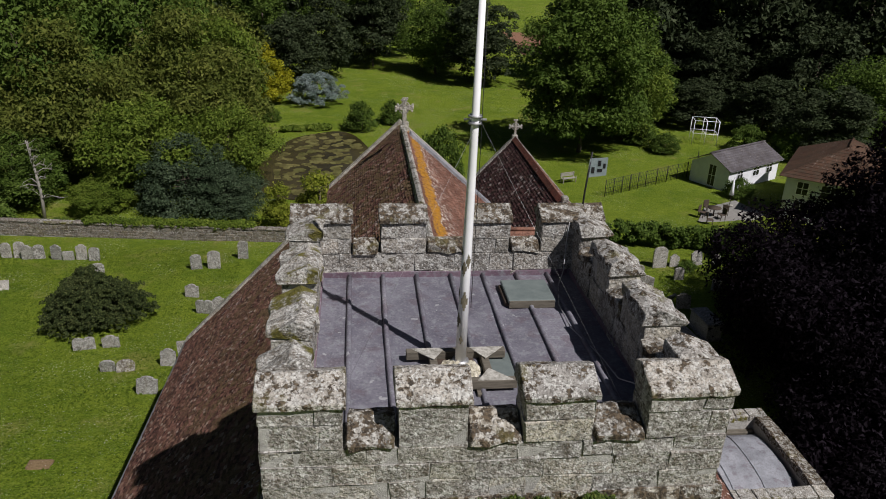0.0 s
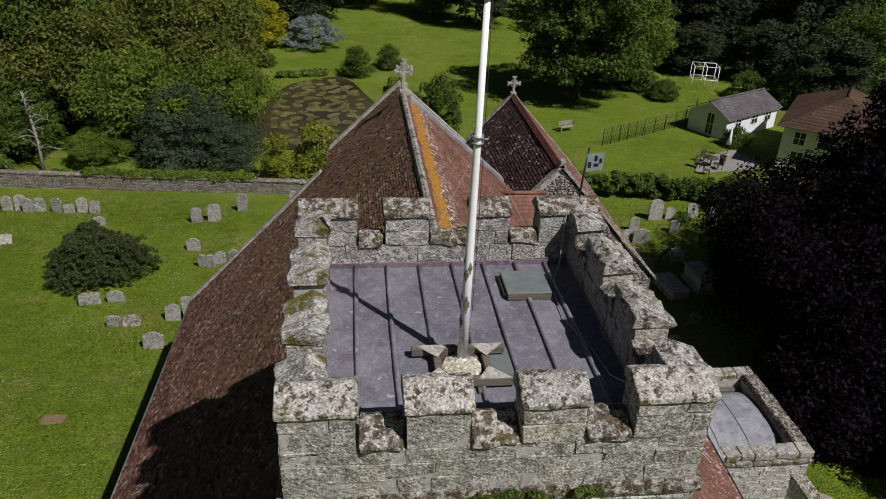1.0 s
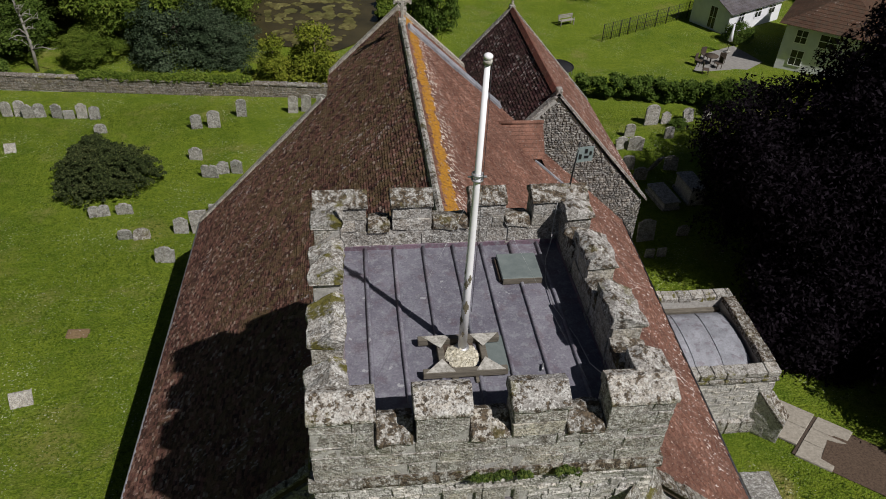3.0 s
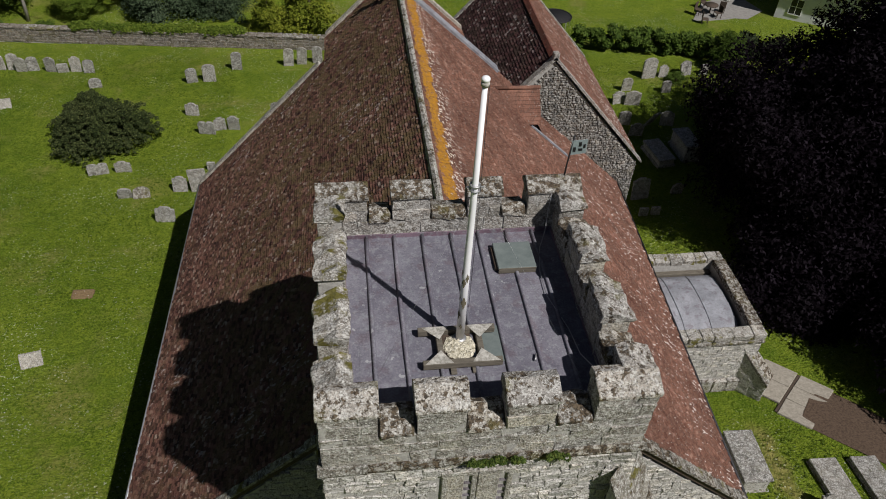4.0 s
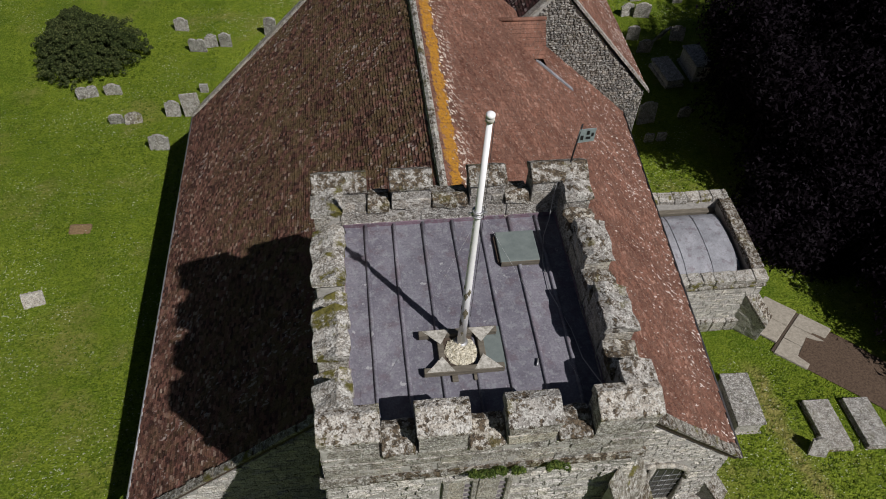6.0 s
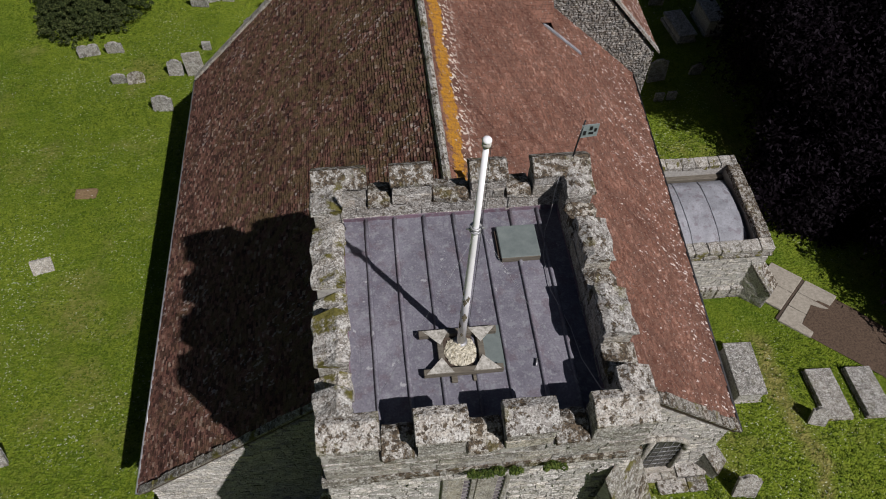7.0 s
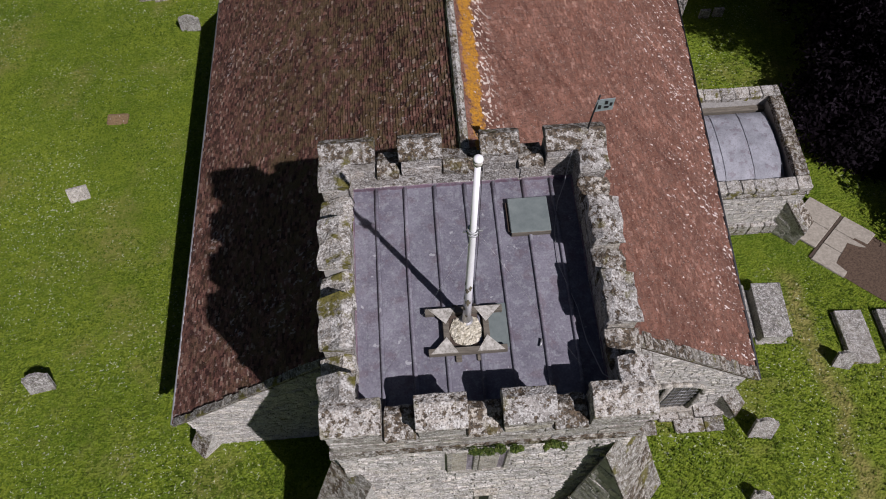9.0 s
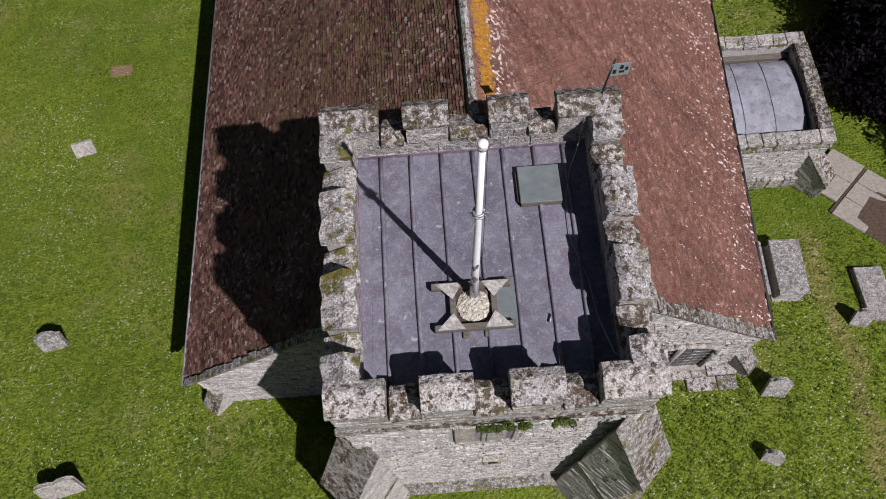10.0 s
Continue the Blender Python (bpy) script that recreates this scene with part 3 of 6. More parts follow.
def parapet(axis, u_range, wall, inward, merlons, lift=0.0, fill=0.0, coping=None, crest=0.72):
    """One side of the battlements: a low wall, merlons with copings, and sills with copings between them."""
    a0, a1 = sorted((wall, wall + inward * T))

    def lay(u0, u1, z0, z1, mat):
        ext = (u0, u1, a0, a1, z0, z1) if axis == "x" else (a0, a1, u0, u1, z0, z1)
        block("stone", ext, mat, tower, 0.009, 0.017)

    for u0, u1, z0, z1 in courses(*u_range, STRING + 0.17, SILL - 0.12 + fill + lift, (0.22, 0.36), (0.32, 0.85), 0.004):
        lay(u0, u1, z0, z1, STONE if rng.random() < 0.8 else STONE_PALE)
    def core(u0, u1, z0, z1):
        ext = (u0 + 0.01, u1 - 0.01, a0 + 0.01, a1 - 0.01, z0, z1)
        box_part("mortar_core", ext if axis == "x" else (*ext[2:4], *ext[:2], z0, z1), MORTAR, tower)

    core(*u_range, STRING + 0.1, SILL - 0.13 + fill + lift)
    marks = [u_range[0]] + [v for m in merlons for v in m] + [u_range[1]]
    for u0, u1 in merlons:
        core(u0, u1, SILL - 0.15 + lift, BED + 0.02 + lift)
        for b0, b1, z0, z1 in courses(u0, u1, SILL - 0.12 + fill + lift, BED + lift, (0.24, 0.42), (0.36, 0.9), 0.004):
            lay(b0, b1, z0, z1, STONE if rng.random() < 0.75 else STONE_PALE)
        capstone(axis, u0 - 0.035, u1 + 0.035, wall, inward, BED + lift, TOP + lift, coping, 0.008 if axis == "x" else 0.034, crest)
    for (_, u0), (u1, _) in zip(merlons, merlons[1:]):
        capstone(axis, u0 + (0.04 if axis == "x" else 0.0), u1 - (0.04 if axis == "x" else 0.0), wall, inward, SILL - 0.12 + fill + lift, SILL + 0.1 + fill + lift, coping or DARK_CAP, 0.022 if axis == "x" else 0.04)
    return marks


parapet("x", (TX0, TX1), TY0, 1, [(TX0, -1.47), (-0.9, -0.17), (0.43, 1.18), (1.78, TX1)])
parapet("x", (TX0, TX1), TY1, -1, [(TX0, -1.4), (-0.92, -0.2), (0.53, 1.17), (1.7, TX1)], 0.13, 0.0, DARK_CAP, 0.4)
parapet("y", (TY0 + T, TY1 - T), TX0, 1, [(TY0 + T, TY0 + T + 0.42), (-0.65, 0.2), (0.8, 1.65), (TY1 - T - 0.48, TY1 - T)], 0.04, 0.14, MOSS_CAP)
parapet("y", (TY0 + T, TY1 - T), TX1, -1, [(TY0 + T, TY0 + T + 0.36), (-0.53, 0.3), (0.9, 1.7), (TY1 - T - 0.4, TY1 - T)], 0.04, 0.16)

# lead roof in bays with rolls between them
ROLLS = [-1.43, -0.89, -0.34, 0.22, 0.76, 1.32, 1.84]
RX0, RX1, RY0, RY1 = TX0 + T - 0.01, TX1 - T + 0.01, TY0 + T - 0.01, TY1 - T + 0.01


def lead_roof():
    edges = [RX0] + ROLLS + [RX1]
    for i, (a, b) in enumerate(zip(edges, edges[1:])):
        nx, ny = 5, 26
        verts, faces = [], []
        for j in range(ny + 1):
            y = RY0 + (RY1 - RY0) * j / ny
            for k in range(nx + 1):
                x = a + (b - a) * k / nx
                z = ROOF + 0.012 * noise.noise((x * 2.3 + i * 9, y * 1.7, 0)) + (0.012 if k in (0, nx) else 0)
                verts.append((x, y, z))
        for j in range(ny):
            for k in range(nx):
                q = j * (nx + 1) + k
                faces.append((q, q + 1, q + nx + 2, q + nx + 1))
        link_mesh("lead_sheet", verts, faces, LEAD, tower, "purple-grey lead roof sheet", smooth=True)
    for x in ROLLS:
        bend = rng.uniform(-0.02, 0.02)
        pts = [(x + bend * math.sin(3.1 * s / 8), RY0 + (RY1 - RY0) * s / 8, ROOF + 0.03) for s in range(9)]
        tube("lead_roll", pts, 0.038, LEAD, tower)
    for ext in ((RX0, RX1, RY1 - 0.02, RY1 + 0.03), (RX0, RX1, RY0 - 0.03, RY0 + 0.02), (RX0 - 0.03, RX0 + 0.02, RY0, RY1), (RX1 - 0.02, RX1 + 0.03, RY0, RY1)):
        box_part("lead_upstand", (*ext, ROOF - 0.02, ROOF + 0.1), LEAD_PURPLE, tower, "purple lead flashing", 0.008)


lead_roof()


def belfry_window(x0):
    """A square-headed belfry light under the string course: a pale board with a dark slot beside it."""
    z0, z1 = STRING - 2.0, STRING - 0.3
    win = box_part("belfry_window", (x0 - 0.05, x0 + 0.5, TY0 - 0.05, TY0 + 0.12, z0 - 0.1, z0), STONE_PALE, tower, "pale stone belfry window", 0.01)
    box_part("window_back", (x0, x0 + 0.46, TY0 + 0.06, TY0 + 0.09, z0, z1), IRON, win)
    for x in (x0 - 0.06, x0 + 0.42):
        box_part("jamb", (x, x + 0.09, TY0 - 0.04, TY0 + 0.1, z0, z1), STONE_PALE, win, "", 0.012)
    box_part("board", (x0 + 0.03, x0 + 0.3, TY0 - 0.02, TY0 + 0.03, z0, z1 - 0.02), STONE_PALE, win, "pale weathered louvre board", 0.005)
    for k in range(8):
        box_part("louvre", (x0 + 0.3, x0 + 0.42, -0.06, 0.06, -0.012, 0.012), SLATE, win, "", 0.0, pose(0, TY0 + 0.03, z0 + 0.12 + k * 0.19, 38))
    box_part("lintel", (x0 - 0.08, x0 + 0.54, TY0 - 0.05, TY0 + 0.1, z1, z1 + 0.12), STONE_PALE, win, "", 0.012)


belfry_window(-0.42)
belfry_window(0.16)
slit = box_part("slit_window", (0.14, 0.56, TY0 - 0.05, TY0 + 0.05, 7.5, 7.62), STONE_PALE, tower, "small stone slit window", 0.01)
box_part("opening", (0.24, 0.46, TY0 - 0.045, TY0 + 0.03, 7.62, 8.75), IRON, slit)
for x in (0.14, 0.46):
    box_part("jamb", (x, x + 0.1, TY0 - 0.06, TY0 + 0.05, 7.62, 8.75), STONE_PALE, slit, "", 0.01)
box_part("hood", (0.08, 0.62, TY0 - 0.13, TY0 + 0.05, 8.75, 8.9), STONE_PALE, slit, "", 0.02)
for k in range(8):
    u = TX0 + 0.05 + k * 0.6
    ledge = prism("ledge_stone", [(TY0 - 0.3, 3.3), (TY0 - 0.3, 3.4), (TY0 + 0.02, 3.8), (TY0 + 0.02, 3.3)], "x", u, u + 0.585, MOSSY, tower)


def buttress(parent, cx, cy, turn, stages, width=0.75, material=RUBBLE):
    """A stepped buttress with sloping weatherings. stages: (reach, top of wall, top of slope)."""
    b = None
    z0 = -0.2
    for reach, zt, zs in stages:
        prof = [(0, z0), (-reach, z0), (-reach, zt), (0, zs)]
        ob = prism("buttress" if b is None else "buttress_stage", prof, "x", -width / 2 + (0.01 if b else 0), width / 2 - (0.01 if b else 0), material if b is None else MORTAR, b or parent)
        ob.matrix_basis = pose(cx, cy, 0, 0, 0, turn) if b is None else pose(0, 0, 0)
        if b is None:
            b = ob
        holder = b
        n = max(2, int(math.hypot(reach, zs - zt) / 0.55))
        for k in range(n):
            p, q = k / n, (k + 1) / n + 0.03
            up = rng.uniform(0, 0.05)
            a, b = -reach - 0.05 + (reach + 0.07) * p, -reach - 0.05 + (reach + 0.07) * min(q, 1)
            za, zb = zt + (zs - zt) * p, zt + (zs - zt) * min(q, 1)
            for u in ((-width / 2 - 0.04, rng.uniform(-0.1, 0.1)), (None, width / 2 + 0.04)):
                u0 = mid if u[0] is None else u[0]
                mid = u[1]
                prism("weathering_slab", [(a, za - 0.05), (a, za + 0.05 + up), (b, zb + 0.03 + up), (b, zb - 0.05)], "x", u0 + 0.004, u[1] - 0.004, MOSSY if rng.random() < 0.75 else DARK_CAP, holder)
        rows = [(u0, u1, -reach - 0.02 - rng.uniform(0, 0.02), -reach + 0.05, a, c) for u0, u1, a, c in courses(-width / 2, width / 2, max(z0, 0), zt - 0.05, (0.14, 0.24), (0.18, 0.42), 0.002)]
        many_blocks("buttress_stones", rows, material, holder, 0.014, 0.014)
        for side in (-1, 1):
            wall = []
            for u0, u1, z_a, z_b in courses(-reach, 0, max(z0, 0), zs, (0.2, 0.34), (0.25, 0.55), 0.002):
                if z_b < zt + (zs - zt) * (u0 + reach) / reach - 0.06:
                    x0, x1 = sorted((side * width / 2 - side * 0.05, side * (width / 2 + rng.uniform(0.004, 0.012))))
                    wall.append((x0, x1, u0, u1, z_a, z_b))
            many_blocks("side_facing", wall, material, holder, 0.012, 0.012)
        b = holder
        z0 = zt


buttress(tower, TX0 + 0.1, TY0 + 0.1, -45, [(1.75, 5.4, 7.6), (1.1, 9.6, 11.8)], 0.85)
buttress(tower, TX1 - 0.1, TY0 + 0.1, 45, [(1.75, 5.8, 8.2), (1.15, 10.4, 12.9)], 0.9)

# ---- nave with its aisles ----
RIDGE_X, RIDGE_Z = 0.42, 12.5
NX, NZ = -8.0, 4.45   # north eave
SX, SZ = 9.4, 4.5     # south eave
NY0, NY1 = 1.05, 18.3
SPLAY = 0.75          # the south eave runs out towards the east
LEAN = 0.55           # the north eave falls towards the east
nave = thing("church_nave", "long church nave with low aisles under steep old clay tile roofs", "church", (0, 0, 0))


def along(y):
    """-1 at the west verge of the nave, 1 at its east verge."""
    return 2 * (y - NY0) / (NY1 - NY0) - 1


def south_edge(y):
    return SX + SPLAY * along(y)


def tile_field(name, parent, top, bottom, y0, y1, material, width=0.135, gauge=0.1, keep=None, thick=0.016, wave=0.02, singles=None, label="", fall=None):
    """Plain tiles in lapped courses on the slope from top to bottom (x, z), over y0 to y1. singles: test for tiles that are objects of their own."""
    top, bottom = Vector(top), Vector(bottom)
    d = bottom - top
    length = d.length
    d.normalize()
    nrm = Vector((-d.y, d.x)) if d.x > 0 else Vector((d.y, -d.x))
    if nrm.y < 0:
        nrm = -nrm
    rows, cols = int(length / gauge), int((y1 - y0) / width)
    r = np.random.default_rng(rows * 131 + cols)
    verts, faces, lone = [], [], []
    shape = [(0, 1), (2, 3), (0, 2), (1, 3)]
    for i in range(rows):
        for j in range(cols + (i % 2)):
            y = y0 + (j - 0.5 * (i % 2)) * width + r.uniform(-0.006, 0.006)
            ya, yb = max(y + 0.004, y0), min(y + width - 0.004, y1)
            if yb - ya < 0.03:
                continue
            s0, s1 = i * gauge + r.uniform(-0.006, 0.006), (i + 1) * gauge + 0.035 + r.uniform(-0.01, 0.01)
            sag = wave * noise.noise((y * 0.6, i * gauge * 0.6, top.x))
            up0, up1 = 0.004 + sag + r.uniform(0, 0.004), 0.026 + sag + r.uniform(0, 0.022)
            quad = []
            for s, up in ((s0, up0), (s1, up1), (s1, up1 - thick - 0.006)):
                p = top + d * s + nrm * up
                quad.append(p)
            cx = (quad[0].x + quad[1].x) / 2
            if keep and not keep(cx, (ya + yb) / 2):
                continue
            tilt = r.uniform(-0.006, 0.006)
            if fall:
                quad = [Vector((p.x, p.y + fall(p.x, y))) for p in quad]
            v = [(quad[0].x, ya, quad[0].y), (quad[0].x, yb, quad[0].y), (quad[1].x, yb, quad[1].y + tilt), (quad[1].x, ya, quad[1].y - tilt), (quad[2].x, yb, quad[2].y), (quad[2].x, ya, quad[2].y)]
            if singles and len(lone) < 300 and singles(cx, (ya + yb) / 2):
                lone.append(v)
                continue
            b = len(verts)
            verts += v
            faces += [(b, b + 1, b + 2, b + 3), (b + 3, b + 2, b + 4, b + 5), (b, b + 3, b + 5), (b + 1, b + 4, b + 2)]
    ob = tagged(link_mesh(name, verts, faces, material, parent, label), kind="stuff")
    for v in lone:
        link_mesh("tile", v, [(0, 1, 2, 3), (3, 2, 4, 5), (0, 3, 5), (1, 4, 2)], material, parent)
    return ob


def outside_tower(x, y):
    return not (TX0 - 0.02 < x < TX1 + 0.02 and y < TY1 + 0.02) and x < south_edge(y)


def north_fall(x, y):
    """How far the twisted north slope stands over or under its mean plane."""
    return -LEAN * along(y) * (RIDGE_X - x) / (RIDGE_X - NX)


def nave_build():
    # walls under the roofs
    for y0, y1, e in ((NY0 + 0.055, NY0 + 0.6, -1), (NY1 - 0.6, NY1 - 0.1, 1)):
        sx, sz = SX + SPLAY * e, SZ + SPLAY * e * (SZ - RIDGE_Z) / (SX - RIDGE_X)
        prof = [(NX + 0.35, -2), (NX + 0.35, NZ - LEAN * e - 0.05), (RIDGE_X, RIDGE_Z - 0.5), (sx - 0.35, sz - 0.05), (sx - 0.35, -2)]
        prism("gable_wall", prof, "y", y0, y1, MORTAR, nave)
    for x_w, x_e, z_w, z_e in ((NX + 0.35, NX + 0.35, NZ + LEAN - 0.1, NZ - LEAN - 0.1), (SX - SPLAY - 0.9, SX + SPLAY - 0.9, SZ + SPLAY * 0.88 - 0.1, SZ - SPLAY * 0.88 - 0.1)):
        verts = [(x + w, y, z) for x, y, zt in ((x_w, NY0 + 0.6, z_w), (x_e, NY1 - 0.6, z_e)) for w in (0.0, 0.55) for z in (-2, zt)]
        link_mesh("aisle_wall", verts, [(0, 1, 3, 2), (4, 6, 7, 5), (0, 4, 5, 1), (2, 3, 7, 6), (1, 5, 7, 3), (0, 2, 6, 4)], RUBBLE, nave)

    def line(x):
        ex, ez = (NX, NZ + LEAN) if x < RIDGE_X else (SX, SZ)
        return RIDGE_Z + (ez - RIDGE_Z) * (x - RIDGE_X) / (ex - RIDGE_X) - 0.28

    west = []
    for u0, u1, z0, z1 in courses(NX + 0.3, SX - SPLAY - 0.3, 1.6, 12.0, (0.09, 0.18), (0.12, 0.36), 0.001):
        c = (u0 + u1) / 2
        if TX0 < c < TX1 or z1 > min(line(u0), line(u1)):
            continue
        if 4.9 < c < 7.45 and 2.4 < z0 < 5.1:
            continue
        west.append((u0, u1, NY0 + 0.04 - rng.uniform(0, 0.016), NY0 + 0.2, z0, z1))
    many_blocks("rubble_facing", west, RUBBLE, nave, 0.014, 0.024)
    # roof boarding, then tiles
    for side in (-1, 1):
        verts, faces, n = [], [], 16
        for k in range(n + 1):
            y, e = NY0 + (NY1 - NY0) * k / n, 2 * k / n - 1
            ex, ez = (NX, NZ - LEAN * e) if side < 0 else (SX + SPLAY * e, SZ + SPLAY * e * (SZ - RIDGE_Z) / (SX - RIDGE_X))
            verts += [(RIDGE_X, y, RIDGE_Z - 0.05), (ex, y, ez - 0.05), (ex - side * 0.08, y, ez - 0.17), (RIDGE_X, y, RIDGE_Z - 0.25)]
        for k in range(n):
            faces += [(4 * k + j, 4 * k + 4 + j, 4 * k + 4 + (j + 1) % 4, 4 * k + (j + 1) % 4) for j in range(4)]
        faces += [(0, 1, 2, 3), (4 * n + 3, 4 * n + 2, 4 * n + 1, 4 * n)]
        link_mesh("roof_board", verts, faces, DARK_WOOD, nave)
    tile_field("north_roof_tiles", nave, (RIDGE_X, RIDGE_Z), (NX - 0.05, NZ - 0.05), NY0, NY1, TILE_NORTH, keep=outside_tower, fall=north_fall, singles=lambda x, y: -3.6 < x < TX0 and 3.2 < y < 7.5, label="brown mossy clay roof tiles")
    tile_field("south_roof_tiles", nave, (RIDGE_X, RIDGE_Z), (SX + 1.0, SZ + 1.0 * (SZ - RIDGE_Z) / (SX - RIDGE_X)), NY0, NY1, TILE_SOUTH, keep=outside_tower, singles=lambda x, y: TX1 < x < 3.9 and 3.2 < y < 7.5, label="red clay roof tiles with white lichen")
    # ridge tiles
    y = TY1
    while y < NY1:
        prof = [(RIDGE_X - 0.13, RIDGE_Z - 0.12), (RIDGE_X - 0.08, RIDGE_Z + 0.05), (RIDGE_X, RIDGE_Z + 0.1), (RIDGE_X + 0.08, RIDGE_Z + 0.05), (RIDGE_X + 0.13, RIDGE_Z - 0.12)]
        prism("ridge_tile", [(u, z + rng.uniform(-0.008, 0.008)) for u, z in prof], "y", y, y + 0.36, CAPSTONE, nave)
        y += 0.37
    # copings on the east verge and fillets on the west verge
    fall = (SZ - RIDGE_Z) / (SX - RIDGE_X)
    for side, (ex, ez), mat in ((-1, (NX, NZ - LEAN), STONE_PALE), (1, (SX + SPLAY, SZ + SPLAY * fall), LEAD_GREY)):
        d = Vector((ex - RIDGE_X, ez - RIDGE_Z))
        nrm = Vector((-d.y, d.x)).normalized()
        if nrm.y < 0:
            nrm = -nrm
        if side > 0:
            stretch = [(0.02, 0.4), (0.5, 0.98)]
        else:
            stretch = [(0.36, 1.0)]
        for a, b in stretch:
            p, q = Vector((RIDGE_X, RIDGE_Z)) + d * a, Vector((RIDGE_X, RIDGE_Z)) + d * b
            pieces = max(1, int((q - p).length / 0.62))
            for i in range(pieces):
                s, e = p + (q - p) * (i / pieces), p + (q - p) * ((i + 0.985) / pieces)
                prism("coping_stone" if side < 0 else "lead_flashing", [(s.x, s.y + 0.0), (e.x, e.y), (e.x + nrm.x * 0.12, e.y + nrm.y * 0.12), (s.x + nrm.x * 0.12, s.y + nrm.y * 0.12)], "y", NY1 - (0.12 if side < 0 else 0.34), NY1 + 0.14, mat, nave)
        # mortar fillet of the west verge
        steps = 22
        d = Vector((NX - RIDGE_X, NZ + LEAN - RIDGE_Z)) if side < 0 else Vector((SX - SPLAY - RIDGE_X, SZ - SPLAY * fall - RIDGE_Z))
        for i in range(steps):
            s, e = Vector((RIDGE_X, RIDGE_Z)) + d * (0.3 + 0.7 * i / steps), Vector((RIDGE_X, RIDGE_Z)) + d * (0.3 + 0.7 * (i + 0.97) / steps)
            high = rng.uniform(0.05, 0.085)
            if not (TX0 < s.x < TX1):
                prism("verge_stone", [(s.x, s.y), (e.x, e.y), (e.x + nrm.x * high, e.y + nrm.y * high), (s.x + nrm.x * (high + 0.01), s.y + nrm.y * (high + 0.01))], "y", NY0 - 0.08, NY0 + (rng.uniform(0.08, 0.16) if side < 0 else rng.uniform(0.22, 0.34)), MOSSY if side < 0 or rng.random() < 0.6 else DARK_CAP, nave)
    # gutters
    tube("gutter", [(NX - 0.1, NY0, NZ + LEAN - 0.1), (NX - 0.1, NY1, NZ - LEAN - 0.1)], 0.06, STEEL, nave, "pale metal gutter")
    tube("gutter", [(SX - SPLAY + 0.1, NY0, SZ - SPLAY * fall - 0.1), (SX + SPLAY + 0.1, NY1, SZ + SPLAY * fall - 0.1)], 0.05, IRON, nave, "dark iron gutter")


CH_Y, CH_X = 20.6, -2.4
nave_build()


def arched_window(parent, x0, x1, z0, spring, y):
    """A two-light pointed window with stone mullion, hood mould and leaded panes."""
    w = x1 - x0
    top = []
    for k in range(13):
        a = math.pi * k / 12
        top.append((x0 + w / 2 - math.cos(a) * w / 2, spring + math.sin(a) ** 0.8 * w * 0.42))
    win = prism("window", [(x0, z0)] + top + [(x1, z0)], "y", y - 0.0, y + 0.05, DARK_GLASS, parent, "dark leaded two-light arched window")
    for a, b in zip(top, top[1:]):
        pa, pb = Vector((a[0], 0, a[1])), Vector((b[0], 0, b[1]))
        tube("hood_mould", [(a[0], y - 0.04, a[1]), (b[0], y - 0.04, b[1])], 0.085, STONE_PALE, win)
    for x in (x0, x1):
        tube("jamb", [(x, y - 0.03, z0), (x, y - 0.03, spring)], 0.07, STONE_PALE, win)
    tube("mullion", [((x0 + x1) / 2, y - 0.03, z0), ((x0 + x1) / 2, y - 0.03, spring + w * 0.36)], 0.085, STONE_PALE, win)
    box_part("sill", (x0 - 0.12, x1 + 0.12, y - 0.16, y + 0.06, z0 - 0.14, z0), STONE_PALE, win, "", 0.02)
    for lx in (x0, (x0 + x1) / 2):
        for i in range(1, 5):
            x = lx + i * w / 10
            tube("glazing_bar", [(x, y - 0.008, z0), (x, y - 0.008, spring + w * 0.22)], 0.008, STEEL, win, sides=4)
        for i in range(1, 6):
            z = z0 + i * (spring - z0 + w * 0.2) / 6
            tube("glazing_bar", [(lx + 0.05, y - 0.008, z), (lx + w / 2 - 0.05, y - 0.008, z)], 0.008, STEEL, win, sides=4)


arched_window(nave, 5.0, 7.35, 2.5, 4.15, NY0 + 0.02)


def plinth():
    """The broken foot of an older wall along the aisle's west end, stone by stone."""
    for y0, y1, high in ((NY0 - 1.25, NY0 - 0.8, 0.1), (NY0 - 0.8, NY0 - 0.35, 0.22), (NY0 - 0.35, NY0 + 0.06, 0.3)):
        u = TX1 + 0.6
        while u < SX - SPLAY - 0.3:
            w = rng.uniform(0.32, 0.7)
            drop = 0.2 if rng.random() < 0.16 else rng.uniform(0, 0.05)
            block("plinth_stone", (u, u + w - 0.012, y0 + rng.uniform(-0.04, 0.04), y1, 1.7, 2.1 + high - drop), CAPSTONE if rng.random() < 0.7 else MOSSY, nave, 0.02, 0.015)
            u += w


plinth()
buttress(nave, SX - SPLAY - 0.35, NY0 + 0.35, 45, [(0.85, 2.6, 3.5)], 0.5)
buttress(nave, NX + 0.5, NY0 + 0.35, -45, [(0.8, 2.4, 3.6)], 0.5)


